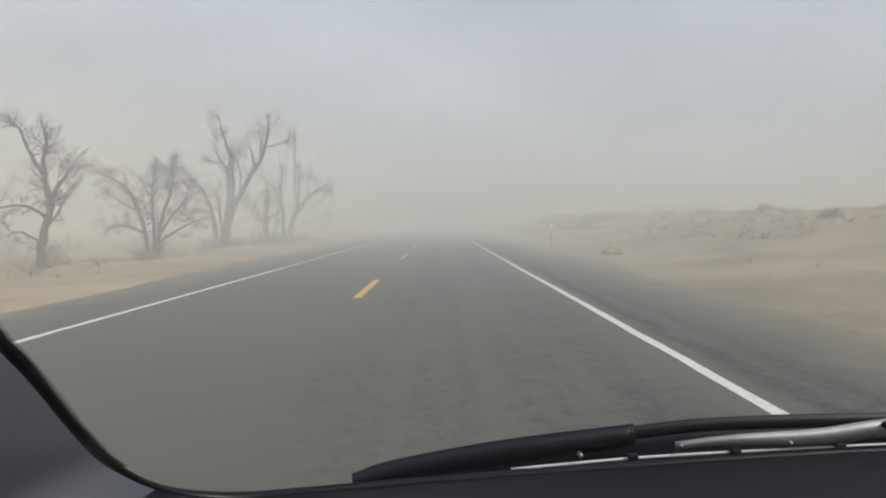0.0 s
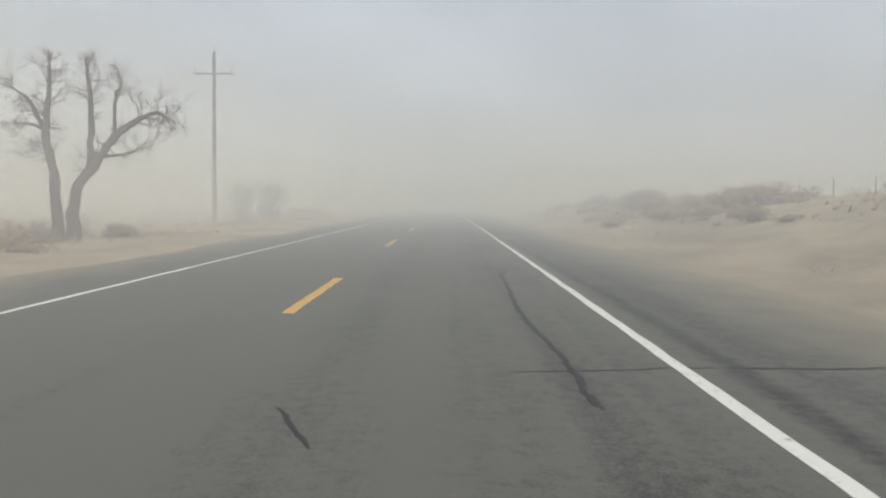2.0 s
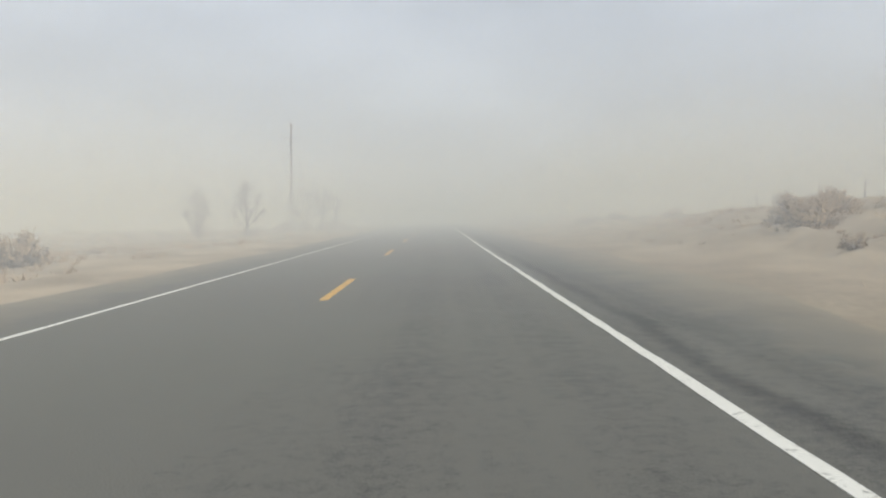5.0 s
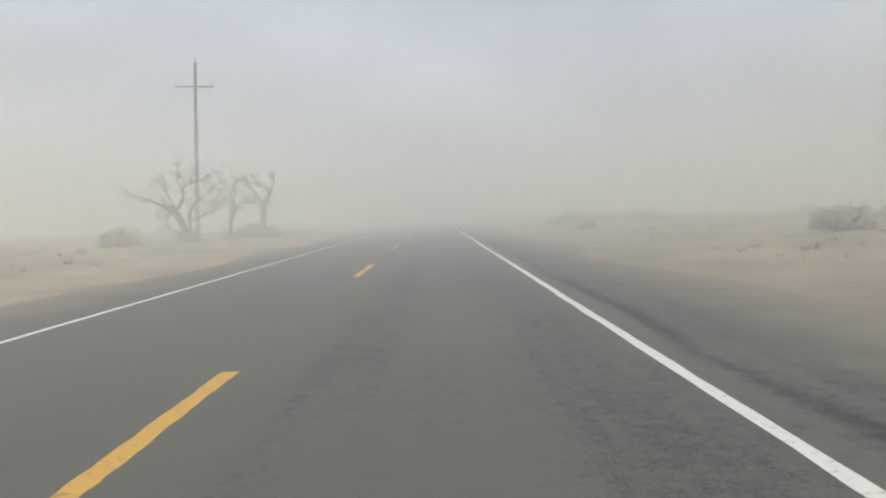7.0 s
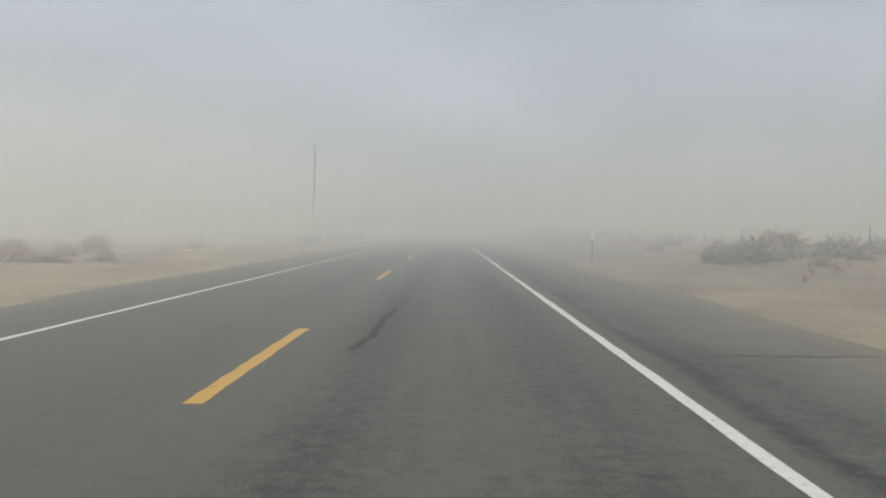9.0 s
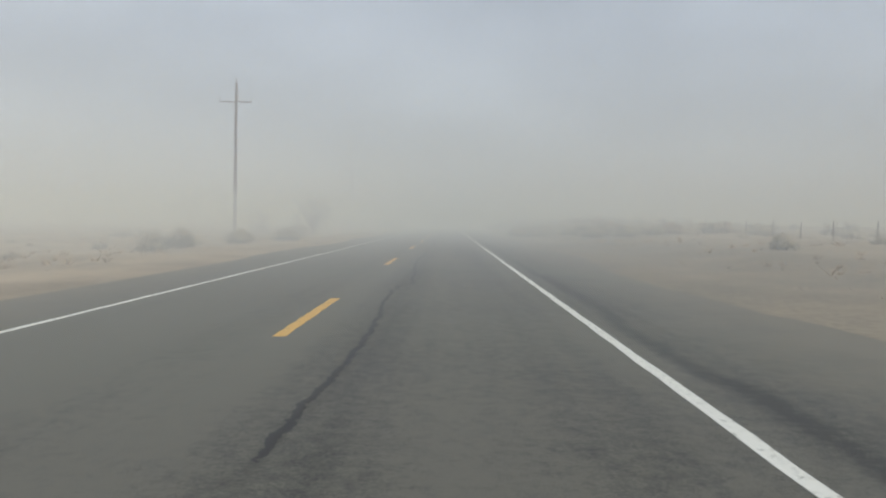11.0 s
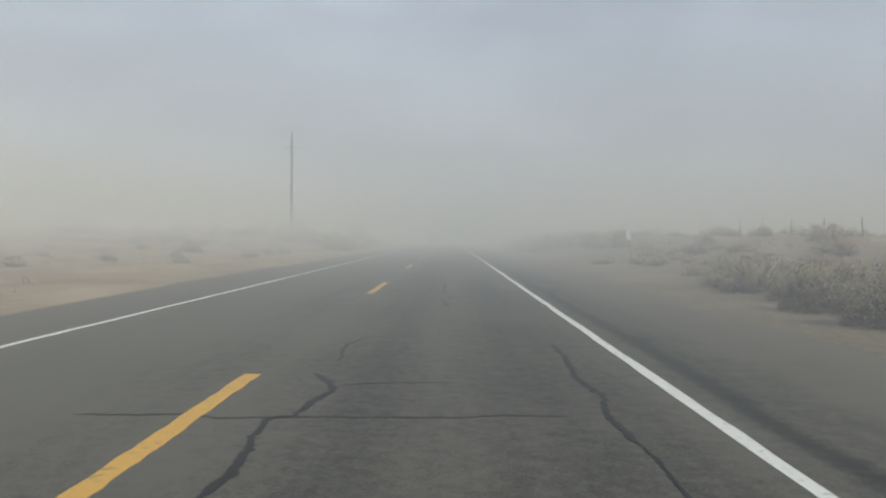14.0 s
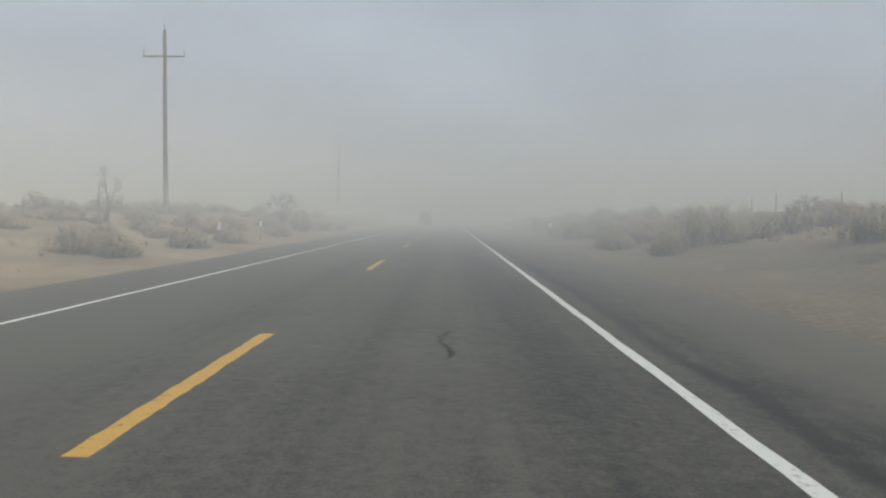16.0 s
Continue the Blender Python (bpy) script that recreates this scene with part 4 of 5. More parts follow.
# ---- brush ----
def bush_mesh(name, mats, seed, width, height, stems=430, leaf=0.05, per_stem=12):
    """A mound of several rounded lobes: thin stems that carry small narrow leaves, uneven in outline."""
    rng = random.Random(seed)
    verts, faces, normals, tones = [], [], [], []
    lightened = (0.50, 0.85, 0.65, 0.95)[seed % 4]  # some are mostly dark, some mostly pale
    lobes = [(Vector((0, 0, 0)), 0.36 * width, 0.92 * height, int(rng.random() < lightened))]
    turn = rng.uniform(0, 2 * math.pi)
    for k in range(4):
        a, far = turn + k * math.pi / 2 + rng.uniform(-0.5, 0.5), rng.uniform(0.20, 0.30) * width
        lobes.append((Vector((math.cos(a) * far, math.sin(a) * far, 0)), rng.uniform(0.19, 0.28) * width, rng.uniform(0.50, 1.0) * height, int(rng.random() < lightened)))
    weights = [r * h for _, r, h, _ in lobes]
    for _ in range(stems):
        c, r, h, pale = rng.choices(lobes, weights)[0]
        a = rng.uniform(0, 2 * math.pi)
        up = rng.random() ** 0.85
        flat = math.sqrt(max(0.0, 1 - up * up))
        out = Vector((math.cos(a) * flat, math.sin(a) * flat, up))
        reach = 0.84 + 0.19 * rng.random() + (0.12 if rng.random() < 0.05 else 0)
        tip = c + Vector((out.x * r, out.y * r, out.z * h)) * reach
        root = c * 0.5 + Vector((out.x, out.y, 0)) * r * 0.25 * rng.random() + Vector((0, 0, -0.04))
        mid = root.lerp(tip, 0.55) + Vector((0, 0, h * 0.08))
        side = out.cross(Vector((0.3, 0.2, 1))).normalized() * 0.004
        o = len(verts)
        verts += [tuple(root - side), tuple(root + side), tuple(mid - side), tuple(mid + side), tuple(tip)]
        faces += [(o, o + 1, o + 3, o + 2), (o + 2, o + 3, o + 4)]
        normals += [out] * 5
        tones += [0, 0]
        for _ in range(per_stem):
            f = 0.35 + 0.68 * rng.random() ** 0.6
            p = mid.lerp(tip, (f - 0.35) / 0.66) + Vector((rng.gauss(0, 1), rng.gauss(0, 1), rng.gauss(0, 1))) * 0.02
            face = (out + Vector((rng.gauss(0, 1), rng.gauss(0, 1), rng.gauss(0, 1))) * 0.32).normalized()  # leaves lie roughly along the mound's skin
            d = face.cross(Vector((rng.gauss(0, 1), rng.gauss(0, 1), rng.gauss(0, 0.5)))).normalized()
            if d.z < 0 and rng.random() < 0.7:
                d.negate()
            s = d.cross(face)
            ll = leaf * rng.uniform(0.7, 1.6)
            o = len(verts)
            verts += [tuple(p - s * ll * 0.27), tuple(p + d * ll * 1.8), tuple(p + s * ll * 0.27)]
            faces.append((o, o + 1, o + 2) if (d * 1.8 + s * 0.27).cross(s).dot(face) > 0 else (o + 2, o + 1, o))
            normals += [(out + face * 0.2).normalized()] * 3
            tones.append(int(p.z / h + rng.gauss(0, 0.16) > (0.36 if pale else 0.66)))  # upper leaves take the pale tone: light from above painted into the colour
    me = bpy.data.meshes.new(name)
    me.from_pydata(verts, [], faces)
    for mat in mats:
        me.materials.append(mat)
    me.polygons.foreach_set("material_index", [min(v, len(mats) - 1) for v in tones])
    me.shade_smooth()
    me.normals_split_custom_set_from_vertices(normals)
    return me


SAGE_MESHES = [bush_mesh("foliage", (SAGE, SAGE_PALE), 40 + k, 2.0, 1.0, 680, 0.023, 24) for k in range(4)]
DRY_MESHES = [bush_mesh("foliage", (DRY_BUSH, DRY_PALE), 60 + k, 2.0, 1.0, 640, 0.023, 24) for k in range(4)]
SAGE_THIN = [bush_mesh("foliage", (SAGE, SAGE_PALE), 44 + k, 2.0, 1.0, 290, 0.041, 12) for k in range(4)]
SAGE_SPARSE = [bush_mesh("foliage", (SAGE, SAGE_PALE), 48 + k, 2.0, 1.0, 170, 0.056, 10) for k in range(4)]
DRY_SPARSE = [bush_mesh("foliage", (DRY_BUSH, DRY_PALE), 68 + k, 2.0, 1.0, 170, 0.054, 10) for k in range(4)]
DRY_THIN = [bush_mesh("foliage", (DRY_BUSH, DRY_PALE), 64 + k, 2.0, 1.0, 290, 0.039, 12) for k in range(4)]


def wood_mesh(seed):
    """The few thick crooked stems in the heart of a bush."""
    rng = random.Random(seed)
    t = Tubes()
    for _ in range(9):
        a = rng.uniform(0, 2 * math.pi)
        p, pts = Vector((0, 0, -0.1)), []
        d = Vector((math.cos(a) * 0.8, math.sin(a) * 0.8, 0.6))
        for k in range(5):
            pts.append(p.copy())
            d = (d + Vector((rng.gauss(0, 0.25), rng.gauss(0, 0.25), 0.12))).normalized()
            p = p + d * 0.17
        t.add(pts, [0.028, 0.024, 0.018, 0.012, 0.006], 5)
    return t.mesh("woody_base", BARK)


WOOD_MESHES = [wood_mesh(80 + k) for k in range(3)]
BUSHES = []


def bush(x, y, width, height, dry=False, seed=0, label=""):
    rng = random.Random(seed * 7 + int(x * 31) + int(y * 17))
    if y > 395 or not -20 < x < 21:  # far from the road
        meshes = DRY_SPARSE if dry else SAGE_SPARSE
    elif y > 350 or not -12.2 < x < (16.5 if 80 < y < 92 else 11.5) or width < 1.5:
        meshes = DRY_THIN if dry else SAGE_THIN
    else:
        meshes = DRY_MESHES if dry else SAGE_MESHES
    text = label or ("dry brown desert brush on the sand" if dry else "dusty grey-green sagebrush mound on the sand")
    b = new("desert_bush")
    b.empty_display_size = 0.3
    tagged(b, text, "bush", "desert brush")
    mesh_part("foliage", rng.choice(meshes), b)
    mesh_part("woody_base", rng.choice(WOOD_MESHES), b)
    w = width / 2.0
    b.matrix_basis = Matrix.Translation(ground_at(x, y, 0.06)) @ pose(0, 0, 0, 0, 0, rng.uniform(0, 360)) @ Matrix.Diagonal((w * rng.uniform(0.9, 1.1), w * rng.uniform(0.9, 1.1), height, 1))
    BUSHES.append((x, y, width))
    return b


def plant(*rows):
    """Brush that stands out: across, along, width, height and whether it is dry."""
    for x, y, width, height, dry in rows:
        bush(x, y, width, height, bool(dry))


# beside the oncoming lane, 22 to 60 m along
plant((-10.9, 22.2, 1.2, 0.5, 1), (-10.4, 29, 1.5, 0.6, 1), (-12.2, 42.4, 1.9, 0.9, 1), (-11.2, 43.8, 1.5, 0.7, 1), (-10.7, 50.2, 2, 0.9, 1), (-11.6, 51.2, 1.6, 0.7, 1), (-9.8, 52.4, 2, 0.8, 1), (-13.6, 55.6, 2.2, 0.9, 1),
      (-12.2, 56.4, 2.6, 1, 1), (-11.3, 57.2, 1.6, 0.6, 1), (-9.9, 59.5, 1.8, 0.6, 1))
# beside the oncoming lane, 108 to 116 m along
plant((-15.9, 107.6, 2.4, 0.9, 1), (-14.8, 109.4, 2.6, 1, 1), (-14.4, 112.5, 2.6, 1.3, 1), (-17.2, 113, 2.8, 1.1, 1), (-13.2, 114.6, 2.8, 1.5, 1), (-15.6, 116, 2.6, 1.2, 1))
# beside the oncoming lane, 165 to 203 m along
plant((-14.5, 164.8, 2.9, 1.3, 1), (-13.3, 172, 1.6, 0.8, 1), (-12.4, 178.2, 1.5, 0.7, 1), (-12.6, 183.2, 2.2, 1.3, 1), (-11.9, 183.6, 2.3, 1.35, 1), (-11.2, 183.6, 1.9, 1.2, 1), (-11.1, 185, 1.8, 1, 1), (-13.6, 186, 2.2, 1.1, 1),
      (-10.8, 191.3, 1.6, 0.5, 1), (-12.9, 192.8, 1.9, 1, 1), (-15.3, 203, 2.2, 1.15, 1))
# beside the oncoming lane, 249 to 279 m along
plant((-14.5, 248.8, 1.9, 1.3, 0), (-14, 251.8, 2.6, 1.6, 0), (-15.6, 252.4, 2, 1.3, 0), (-11.7, 256.1, 2.6, 1.1, 0), (-9.8, 262.1, 2.5, 1.15, 0), (-11.7, 273.3, 2.6, 1.4, 0), (-12.8, 274.8, 1.9, 1.1, 0), (-17.8, 277.5, 2, 0.9, 0),
      (-16.5, 279.2, 2.4, 1, 0))
# beside the oncoming lane, 337 to 376 m along
plant((-7.4, 336.7, 1.9, 0.9, 0), (-8.9, 337.2, 1.8, 1.1, 0), (-9.6, 341, 1.5, 0.8, 0), (-13.5, 341.4, 1.5, 0.8, 0), (-7.7, 343.1, 2.1, 1, 0), (-15.5, 347.5, 1.6, 0.8, 0), (-7.7, 348.1, 1.9, 0.9, 0), (-11.5, 348.7, 1.8, 0.85, 0),
      (-10.2, 352.8, 1.7, 0.9, 0), (-15, 354.9, 1.5, 0.9, 1), (-13, 357.6, 1.9, 0.85, 1), (-7.8, 358, 1.6, 1.15, 1), (-11, 360.3, 1.9, 0.95, 1), (-10.8, 365.8, 1.7, 1.05, 0), (-8.7, 367.9, 1.9, 1.6, 1), (-8.4, 375.7, 1.6, 1, 0))
# beside the oncoming lane, 382 to 382 m along
plant((-7.9, 381.8, 1.3, 0.8, 0))
# beside the near lane, 69 to 113 m along
plant((18.3, 69, 3.6, 1.5, 1), (16.4, 70.5, 3.6, 1.4, 1), (19, 74.5, 3.2, 1.3, 1), (11.7, 75.2, 1.9, 0.7, 1), (14.9, 76, 3.2, 0.75, 1), (17.4, 77.2, 3.6, 0.9, 1), (13.9, 82, 1.3, 0.4, 1), (16.2, 85.3, 4.6, 1.9, 1),
      (15.0, 91.5, 2.4, 0.7, 0), (18, 91, 3.6, 1.2, 1), (16.7, 97.5, 3.2, 0.95, 1), (18.6, 101, 3.4, 1.1, 1), (16.1, 104.2, 2.6, 0.9, 1), (17, 108.5, 3.0, 1.05, 1), (18.6, 111, 3.4, 1.3, 1), (15.6, 113, 2.6, 1, 1))
# beside the near lane, 151 to 152 m along
plant((15.3, 151, 2.4, 0.95, 1), (17.9, 151.5, 2.3, 1, 1))
# beside the near lane, 176 to 199 m along
plant((12.2, 176.2, 2.3, 0.95, 1), (19, 186, 2.4, 1.1, 1), (15, 197.8, 3.4, 1.35, 0), (18.2, 198, 2.6, 1.2, 0), (13.6, 199, 2.6, 1.2, 0), (16.4, 199.4, 3.4, 1.4, 0))
# beside the near lane, 262 to 282 m along
plant((15.4, 262, 1.8, 0.8, 0), (17.4, 262.5, 2.2, 1, 0), (21.6, 262.8, 2.6, 1.1, 0), (25.6, 263.4, 2.6, 1.1, 0), (19.4, 264.6, 2.8, 1.2, 1), (15.8, 265, 2.4, 1, 0), (23.6, 265.2, 2.8, 1.2, 1), (13.9, 266.5, 2.4, 1.05, 0),
      (18.2, 269.3, 2.4, 1, 0), (15.6, 270, 2.2, 0.9, 0), (13.5, 271.7, 2.4, 1.15, 0), (16.4, 274.6, 2.4, 1, 0), (13.3, 276.5, 2.2, 1.1, 0), (17.6, 279, 2.4, 1.1, 1), (11.4, 280.9, 2.4, 1.2, 0), (9.5, 281.5, 1.8, 1.1, 0))
# beside the near lane, 282 to 310 m along
plant((15, 282, 2.2, 0.9, 0), (10.9, 284, 2.3, 1.25, 0), (18.6, 284, 2.6, 1.1, 1), (9.5, 285.6, 2.3, 1.3, 0), (12.4, 285.6, 2.2, 1.2, 0), (16.5, 287, 1.8, 0.8, 0), (10.7, 287.1, 2.1, 1.2, 0), (13.4, 288.3, 2.4, 1.05, 0),
      (9.4, 288.4, 1.9, 1.15, 0), (10.3, 290.6, 1.9, 1.1, 0), (9.9, 292.8, 1.7, 1.1, 0), (17.6, 293.4, 1.8, 1, 1), (19.6, 293.9, 2.5, 1.2, 1), (10.2, 295, 1.7, 1.15, 0), (19.5, 306.9, 2.3, 1.1, 1), (11.6, 309.6, 2, 0.65, 0))
# beside the near lane, 313 to 361 m along
plant((10.7, 313.4, 1.8, 0.65, 0), (14.6, 320, 1.6, 0.8, 0), (15.1, 328.3, 3, 1.5, 0), (14.2, 331, 2, 0.9, 0), (15.6, 332, 2, 1, 0), (14, 334, 2.4, 1.4, 0), (14.4, 337.1, 2.1, 1.35, 0), (10.3, 343, 2, 1.35, 0),
      (12.9, 343.8, 2.1, 1.45, 0), (14.2, 344, 1.7, 1.3, 0), (15.6, 344.2, 1.9, 1.35, 0), (11.7, 344.4, 1.7, 1.9, 0), (17.5, 345, 2, 1.2, 0), (9.8, 349, 2.4, 1.3, 0), (10.7, 353.2, 1.9, 1.4, 0), (14.3, 360.8, 1.8, 1.2, 1))
# beside the near lane, 365 to 365 m along
plant((10.6, 364.9, 2.2, 1.6, 0))
# beside the near lane, 381 to 395 m along
plant((11.7, 381.1, 1.9, 1.1, 0), (16.8, 386.3, 2.7, 1.6, 0), (11.9, 395.2, 2, 1.5, 0))


FAR_BRUSH = ([], [], [])
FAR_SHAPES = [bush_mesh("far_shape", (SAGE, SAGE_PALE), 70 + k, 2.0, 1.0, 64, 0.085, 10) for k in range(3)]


def far_bush(rng, x, y, width, height):
    """Adds one distant bush to the joined brush."""
    me = rng.choice(FAR_SHAPES)
    m = Matrix.Translation(ground_at(x, y, 0.05)) @ pose(0, 0, 0, 0, 0, rng.uniform(0, 360)) @ Matrix.Diagonal((width / 2, width / 2, height, 1))
    o = len(FAR_BRUSH[0])
    FAR_BRUSH[0].extend(tuple(m @ v.co) for v in me.vertices)
    FAR_BRUSH[1].extend(tuple(o + i for i in f.vertices) for f in me.polygons)
    FAR_BRUSH[2].extend(f.material_index for f in me.polygons)


def scatter_bushes(seed, count, x0, x1, y0, y1, sizes, dry_share, gap=0.75):
    """Brush strewn over a stretch of land, none standing in another's middle."""
    rng = random.Random(seed)
    made = 0
    for _ in range(count * 8):
        if made >= count:
            break
        x, y = rng.uniform(x0, x1), rng.uniform(y0, y1)
        w = rng.uniform(*sizes)
        if any(abs(x - a) < 6 and (x - a) ** 2 + (y - b) ** 2 < (gap * (w + c) / 2) ** 2 for a, b, c in BUSHES):
            continue
        h, dry = w * rng.uniform(0.38, 0.55), rng.random() < dry_share
        if x < -17 or x > 20.5 or y > 385:
            far_bush(rng, x, y, w, h)
            BUSHES.append((x, y, w))
        else:
            bush(x, y, w, h, dry, made)
        made += 1


scatter_bushes(1, 12, 18, 40, 4, 62, (0.8, 1.7), 0.9)
scatter_bushes(2, 34, 13.5, 34, 60, 125, (1.2, 2.8), 1.0)
scatter_bushes(3, 14, 17, 36, 128, 190, (0.9, 2.2), 0.7)
scatter_bushes(4, 36, 15, 38, 190, 272, (0.9, 2.2), 0.4)
scatter_bushes(5, 40, 14.5, 38, 272, 325, (1.0, 2.4), 0.3)
scatter_bushes(6, 90, 10.2, 40, 344, 430, (1.2, 3.0), 0.3)
scatter_bushes(11, 22, 14, 36, 318, 346, (1.2, 2.6), 0.3)
scatter_bushes(7, 84, -38, -9.6, 342, 430, (1.0, 2.8), 0.3)
scatter_bushes(8, 36, -36, -10, 262, 330, (0.7, 1.9), 0.3)
scatter_bushes(9, 26, -36, -10.5, 190, 262, (0.6, 1.7), 0.6)
scatter_bushes(10, 18, -36, -13, 60, 170, (0.7, 1.8), 1.0)
scatter_bushes(12, 14, 13.5, 20, 262, 302, (1.3, 2.4), 0.3)
scatter_bushes(13, 34, -20, -9.2, 344, 388, (1.1, 2.1), 0.35, 0.6)
scatter_bushes(14, 30, 11, 20.5, 345, 390, (1.3, 2.4), 0.25, 0.6)
plant((13.4, 79.5, 2.8, 0.7, 1), (14.3, 73.0, 3.0, 0.8, 1), (12.9, 85.5, 2.4, 0.6, 1), (13.8, 91.5, 2.6, 0.7, 1), (15.0, 69.0, 2.6, 0.8, 1), (16.4, 81.2, 2.4, 0.7, 1), (17.6, 87.0, 3.4, 1.6, 1))
scatter_bushes(15, 20, 12.0, 15.5, 60, 112, (0.45, 1.1), 1.0)  # crumbling clumps along the cut edge of the bank
scatter_bushes(16, 20, 11.5, 16.5, 298, 318, (0.8, 1.6), 0.8)
scatter_bushes(17, 16, -20, -8.5, 300, 332, (0.6, 1.4), 0.8)
far_mesh = bpy.data.meshes.new("far_brush")
far_mesh.from_pydata(*(FAR_BRUSH[0], [], FAR_BRUSH[1]))
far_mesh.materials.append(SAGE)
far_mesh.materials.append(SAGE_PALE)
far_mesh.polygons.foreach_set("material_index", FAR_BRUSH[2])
tagged(new("far_brush", far_mesh), "distant dusty sagebrush fading into the haze", "brush", kind="stuff")
for shape in FAR_SHAPES:
    bpy.data.meshes.remove(shape)


def tufts_mesh(name, mat, seed, spots, blades, tall):
    """Tufts of dry blades, all in one mesh."""
    rng = random.Random(seed)
    verts, faces = [], []
    for x, y in spots:
        z = land(x, y) - 0.01
        size = rng.uniform(0.5, 1.3)
        for _ in range(blades):
            a, lean = rng.uniform(0, 2 * math.pi), rng.uniform(0.3, 1.6)
            bx, by = x + rng.gauss(0, 0.07) * size, y + rng.gauss(0, 0.07) * size
            h = tall * size * rng.uniform(0.5, 1.2)
            dx, dy = math.cos(a) * lean * h, math.sin(a) * lean * h
            o = len(verts)
            verts += [(bx - dy * 0.05, by + dx * 0.05, z), (bx + dy * 0.05, by - dx * 0.05, z), (bx + dx, by + dy, z + h)]
            faces.append((o, o + 1, o + 2))
    me = bpy.data.meshes.new(name)
    me.from_pydata(verts, [], faces)
    me.materials.append(mat)
    return me


def strewn(seed, count, x0, x1, y0, y1):
    rng = random.Random(seed)
    out = []
    for _ in range(count):
        x, y = rng.uniform(x0, x1), rng.uniform(y0, y1)
        if noise.noise((x * 0.12, y * 0.12, 9.0)) > -0.12:
            out.append((x, y))
    return out


tagged(new("dry_grass", tufts_mesh("dry_grass", STRAW, 31, strewn(1, 5200, -30, -7.2, 4, 400) + strewn(2, 3600, 9.4, 30, 4, 400) + strewn(7, 1800, 15.5, 26, 6, 60), 12, 0.12)), "sparse dry straw-coloured grass tufts on the sand", "grass", kind="stuff")
tagged(new("dry_weeds", tufts_mesh("dry_weeds", DRY_PALE, 33, strewn(5, 3400, -32, -8.6, 4, 135) + strewn(6, 3000, 13.5, 27, 4, 135) + strewn(8, 1500, -60, -14, 4, 135) + strewn(9, 1600, -40, -8.6, 135, 420) + strewn(10, 1500, 11.5, 34, 135, 420), 22, 0.25)), "pale tan dry weeds under the trees and over the sand", "weeds", kind="stuff")
tagged(new("low_scrub", tufts_mesh("low_scrub", TAN_SCRUB, 32, strewn(3, 1100, -30, -8.4, 4, 400) + strewn(4, 1900, 10.6, 28, 4, 400), 24, 0.2)), "low tan dry scrub dotted over the sand", "scrub", kind="stuff")


def straw_clump(x, y, width, height, seed):
    """A heap of bleached blown straw."""
    clump = thing("tumbleweed", ground_at(x, y, 0.02), "flattened bleached tan tumbleweed on the shoulder sand", "tumbleweed")
    mesh_part("straw_heap", bush_mesh("straw_heap", (BLEACHED_STRAW,), seed, width, height, 420, 0.045), clump)


straw_clump(9.5, 32.4, 1.2, 0.34, 90)


# ---- roadside markers and fence ----
def delineator(x, y, height=1.45, plate=(0.125, 0.34), label="slim metal delineator post with a white reflector plate", lean=0.0, post=DEL_POST):
    d = thing("delineator_post", (x, y, land(x, y)), label, "road marker", "delineators beside the road")
    d.matrix_basis = Matrix.Translation((x, y, land(x, y))) @ pose(0, 0, 0, 0, lean, 0)
    part("post", box_bm(0.042, 0.026, height + 0.3, (0, 0, height / 2 - 0.15), 0.006), post, d)
    part("reflector_plate", box_bm(plate[0], 0.012, plate[1], (0, -0.024, height - plate[1] / 2 + 0.02), 0.004), PLATE, d, "white reflective plate")
    for z in (height - 0.06, height - plate[1] + 0.07):
        b = Tubes()
        b.add([Vector((0, -0.036, z)), Vector((0, 0.018, z))], [0.008, 0.008], 6)
        mesh_part("bolt", b.mesh("bolt", STEEL), d)
    return d


delineator(7.2, 35.8, 1.42, lean=-2.2)
delineator(8.3, 199.7, 1.5, (0.16, 0.40))
delineator(-8.6, 38.2, 1.2, (0.09, 0.24), "slim pale delineator post with a small white plate", 0, STRAW)
delineator(8.6, 362.0, 1.2)
for y in (346.0, 352.5):
    delineator(-7.5, y, 0.95, (0.13, 0.30), "short pale delineator post with a white plate", 0, STRAW)
delineator(12.2, 314.0, 1.78, (0.25, 0.66), "leaning metal post with a tall plain white marker plate", -7)


def fence(x, y0, y1, step, group):
    f = thing("post_fence", (x, y0, land(x, y0)), "line of weathered wooden fence posts along the bank", "fence")
    rng = random.Random(group)
    n = int((y1 - y0) / step)
    for k in range(n):
        y = y0 + k * step
        px = x + rng.gauss(0, 0.08)
        z = land(px, y)
        h = rng.uniform(0.9, 1.15)
        lean = Vector((rng.gauss(0, 0.04), rng.gauss(0, 0.04), 0))
        t = Tubes()
        base = Vector((px - x, y - y0, z - land(x, y0)))
        t.add([base + Vector((0, 0, -0.3)), base + lean * 0.6 + Vector((0, 0, h * 0.6)), base + lean + Vector((0, 0, h))], [0.034, 0.030, 0.027], 7)
        mesh_part("fence_post", t.mesh("fence_post", POST_WOOD), f)


fence(22.0, 56.0, 430.0, 3.66, 4)


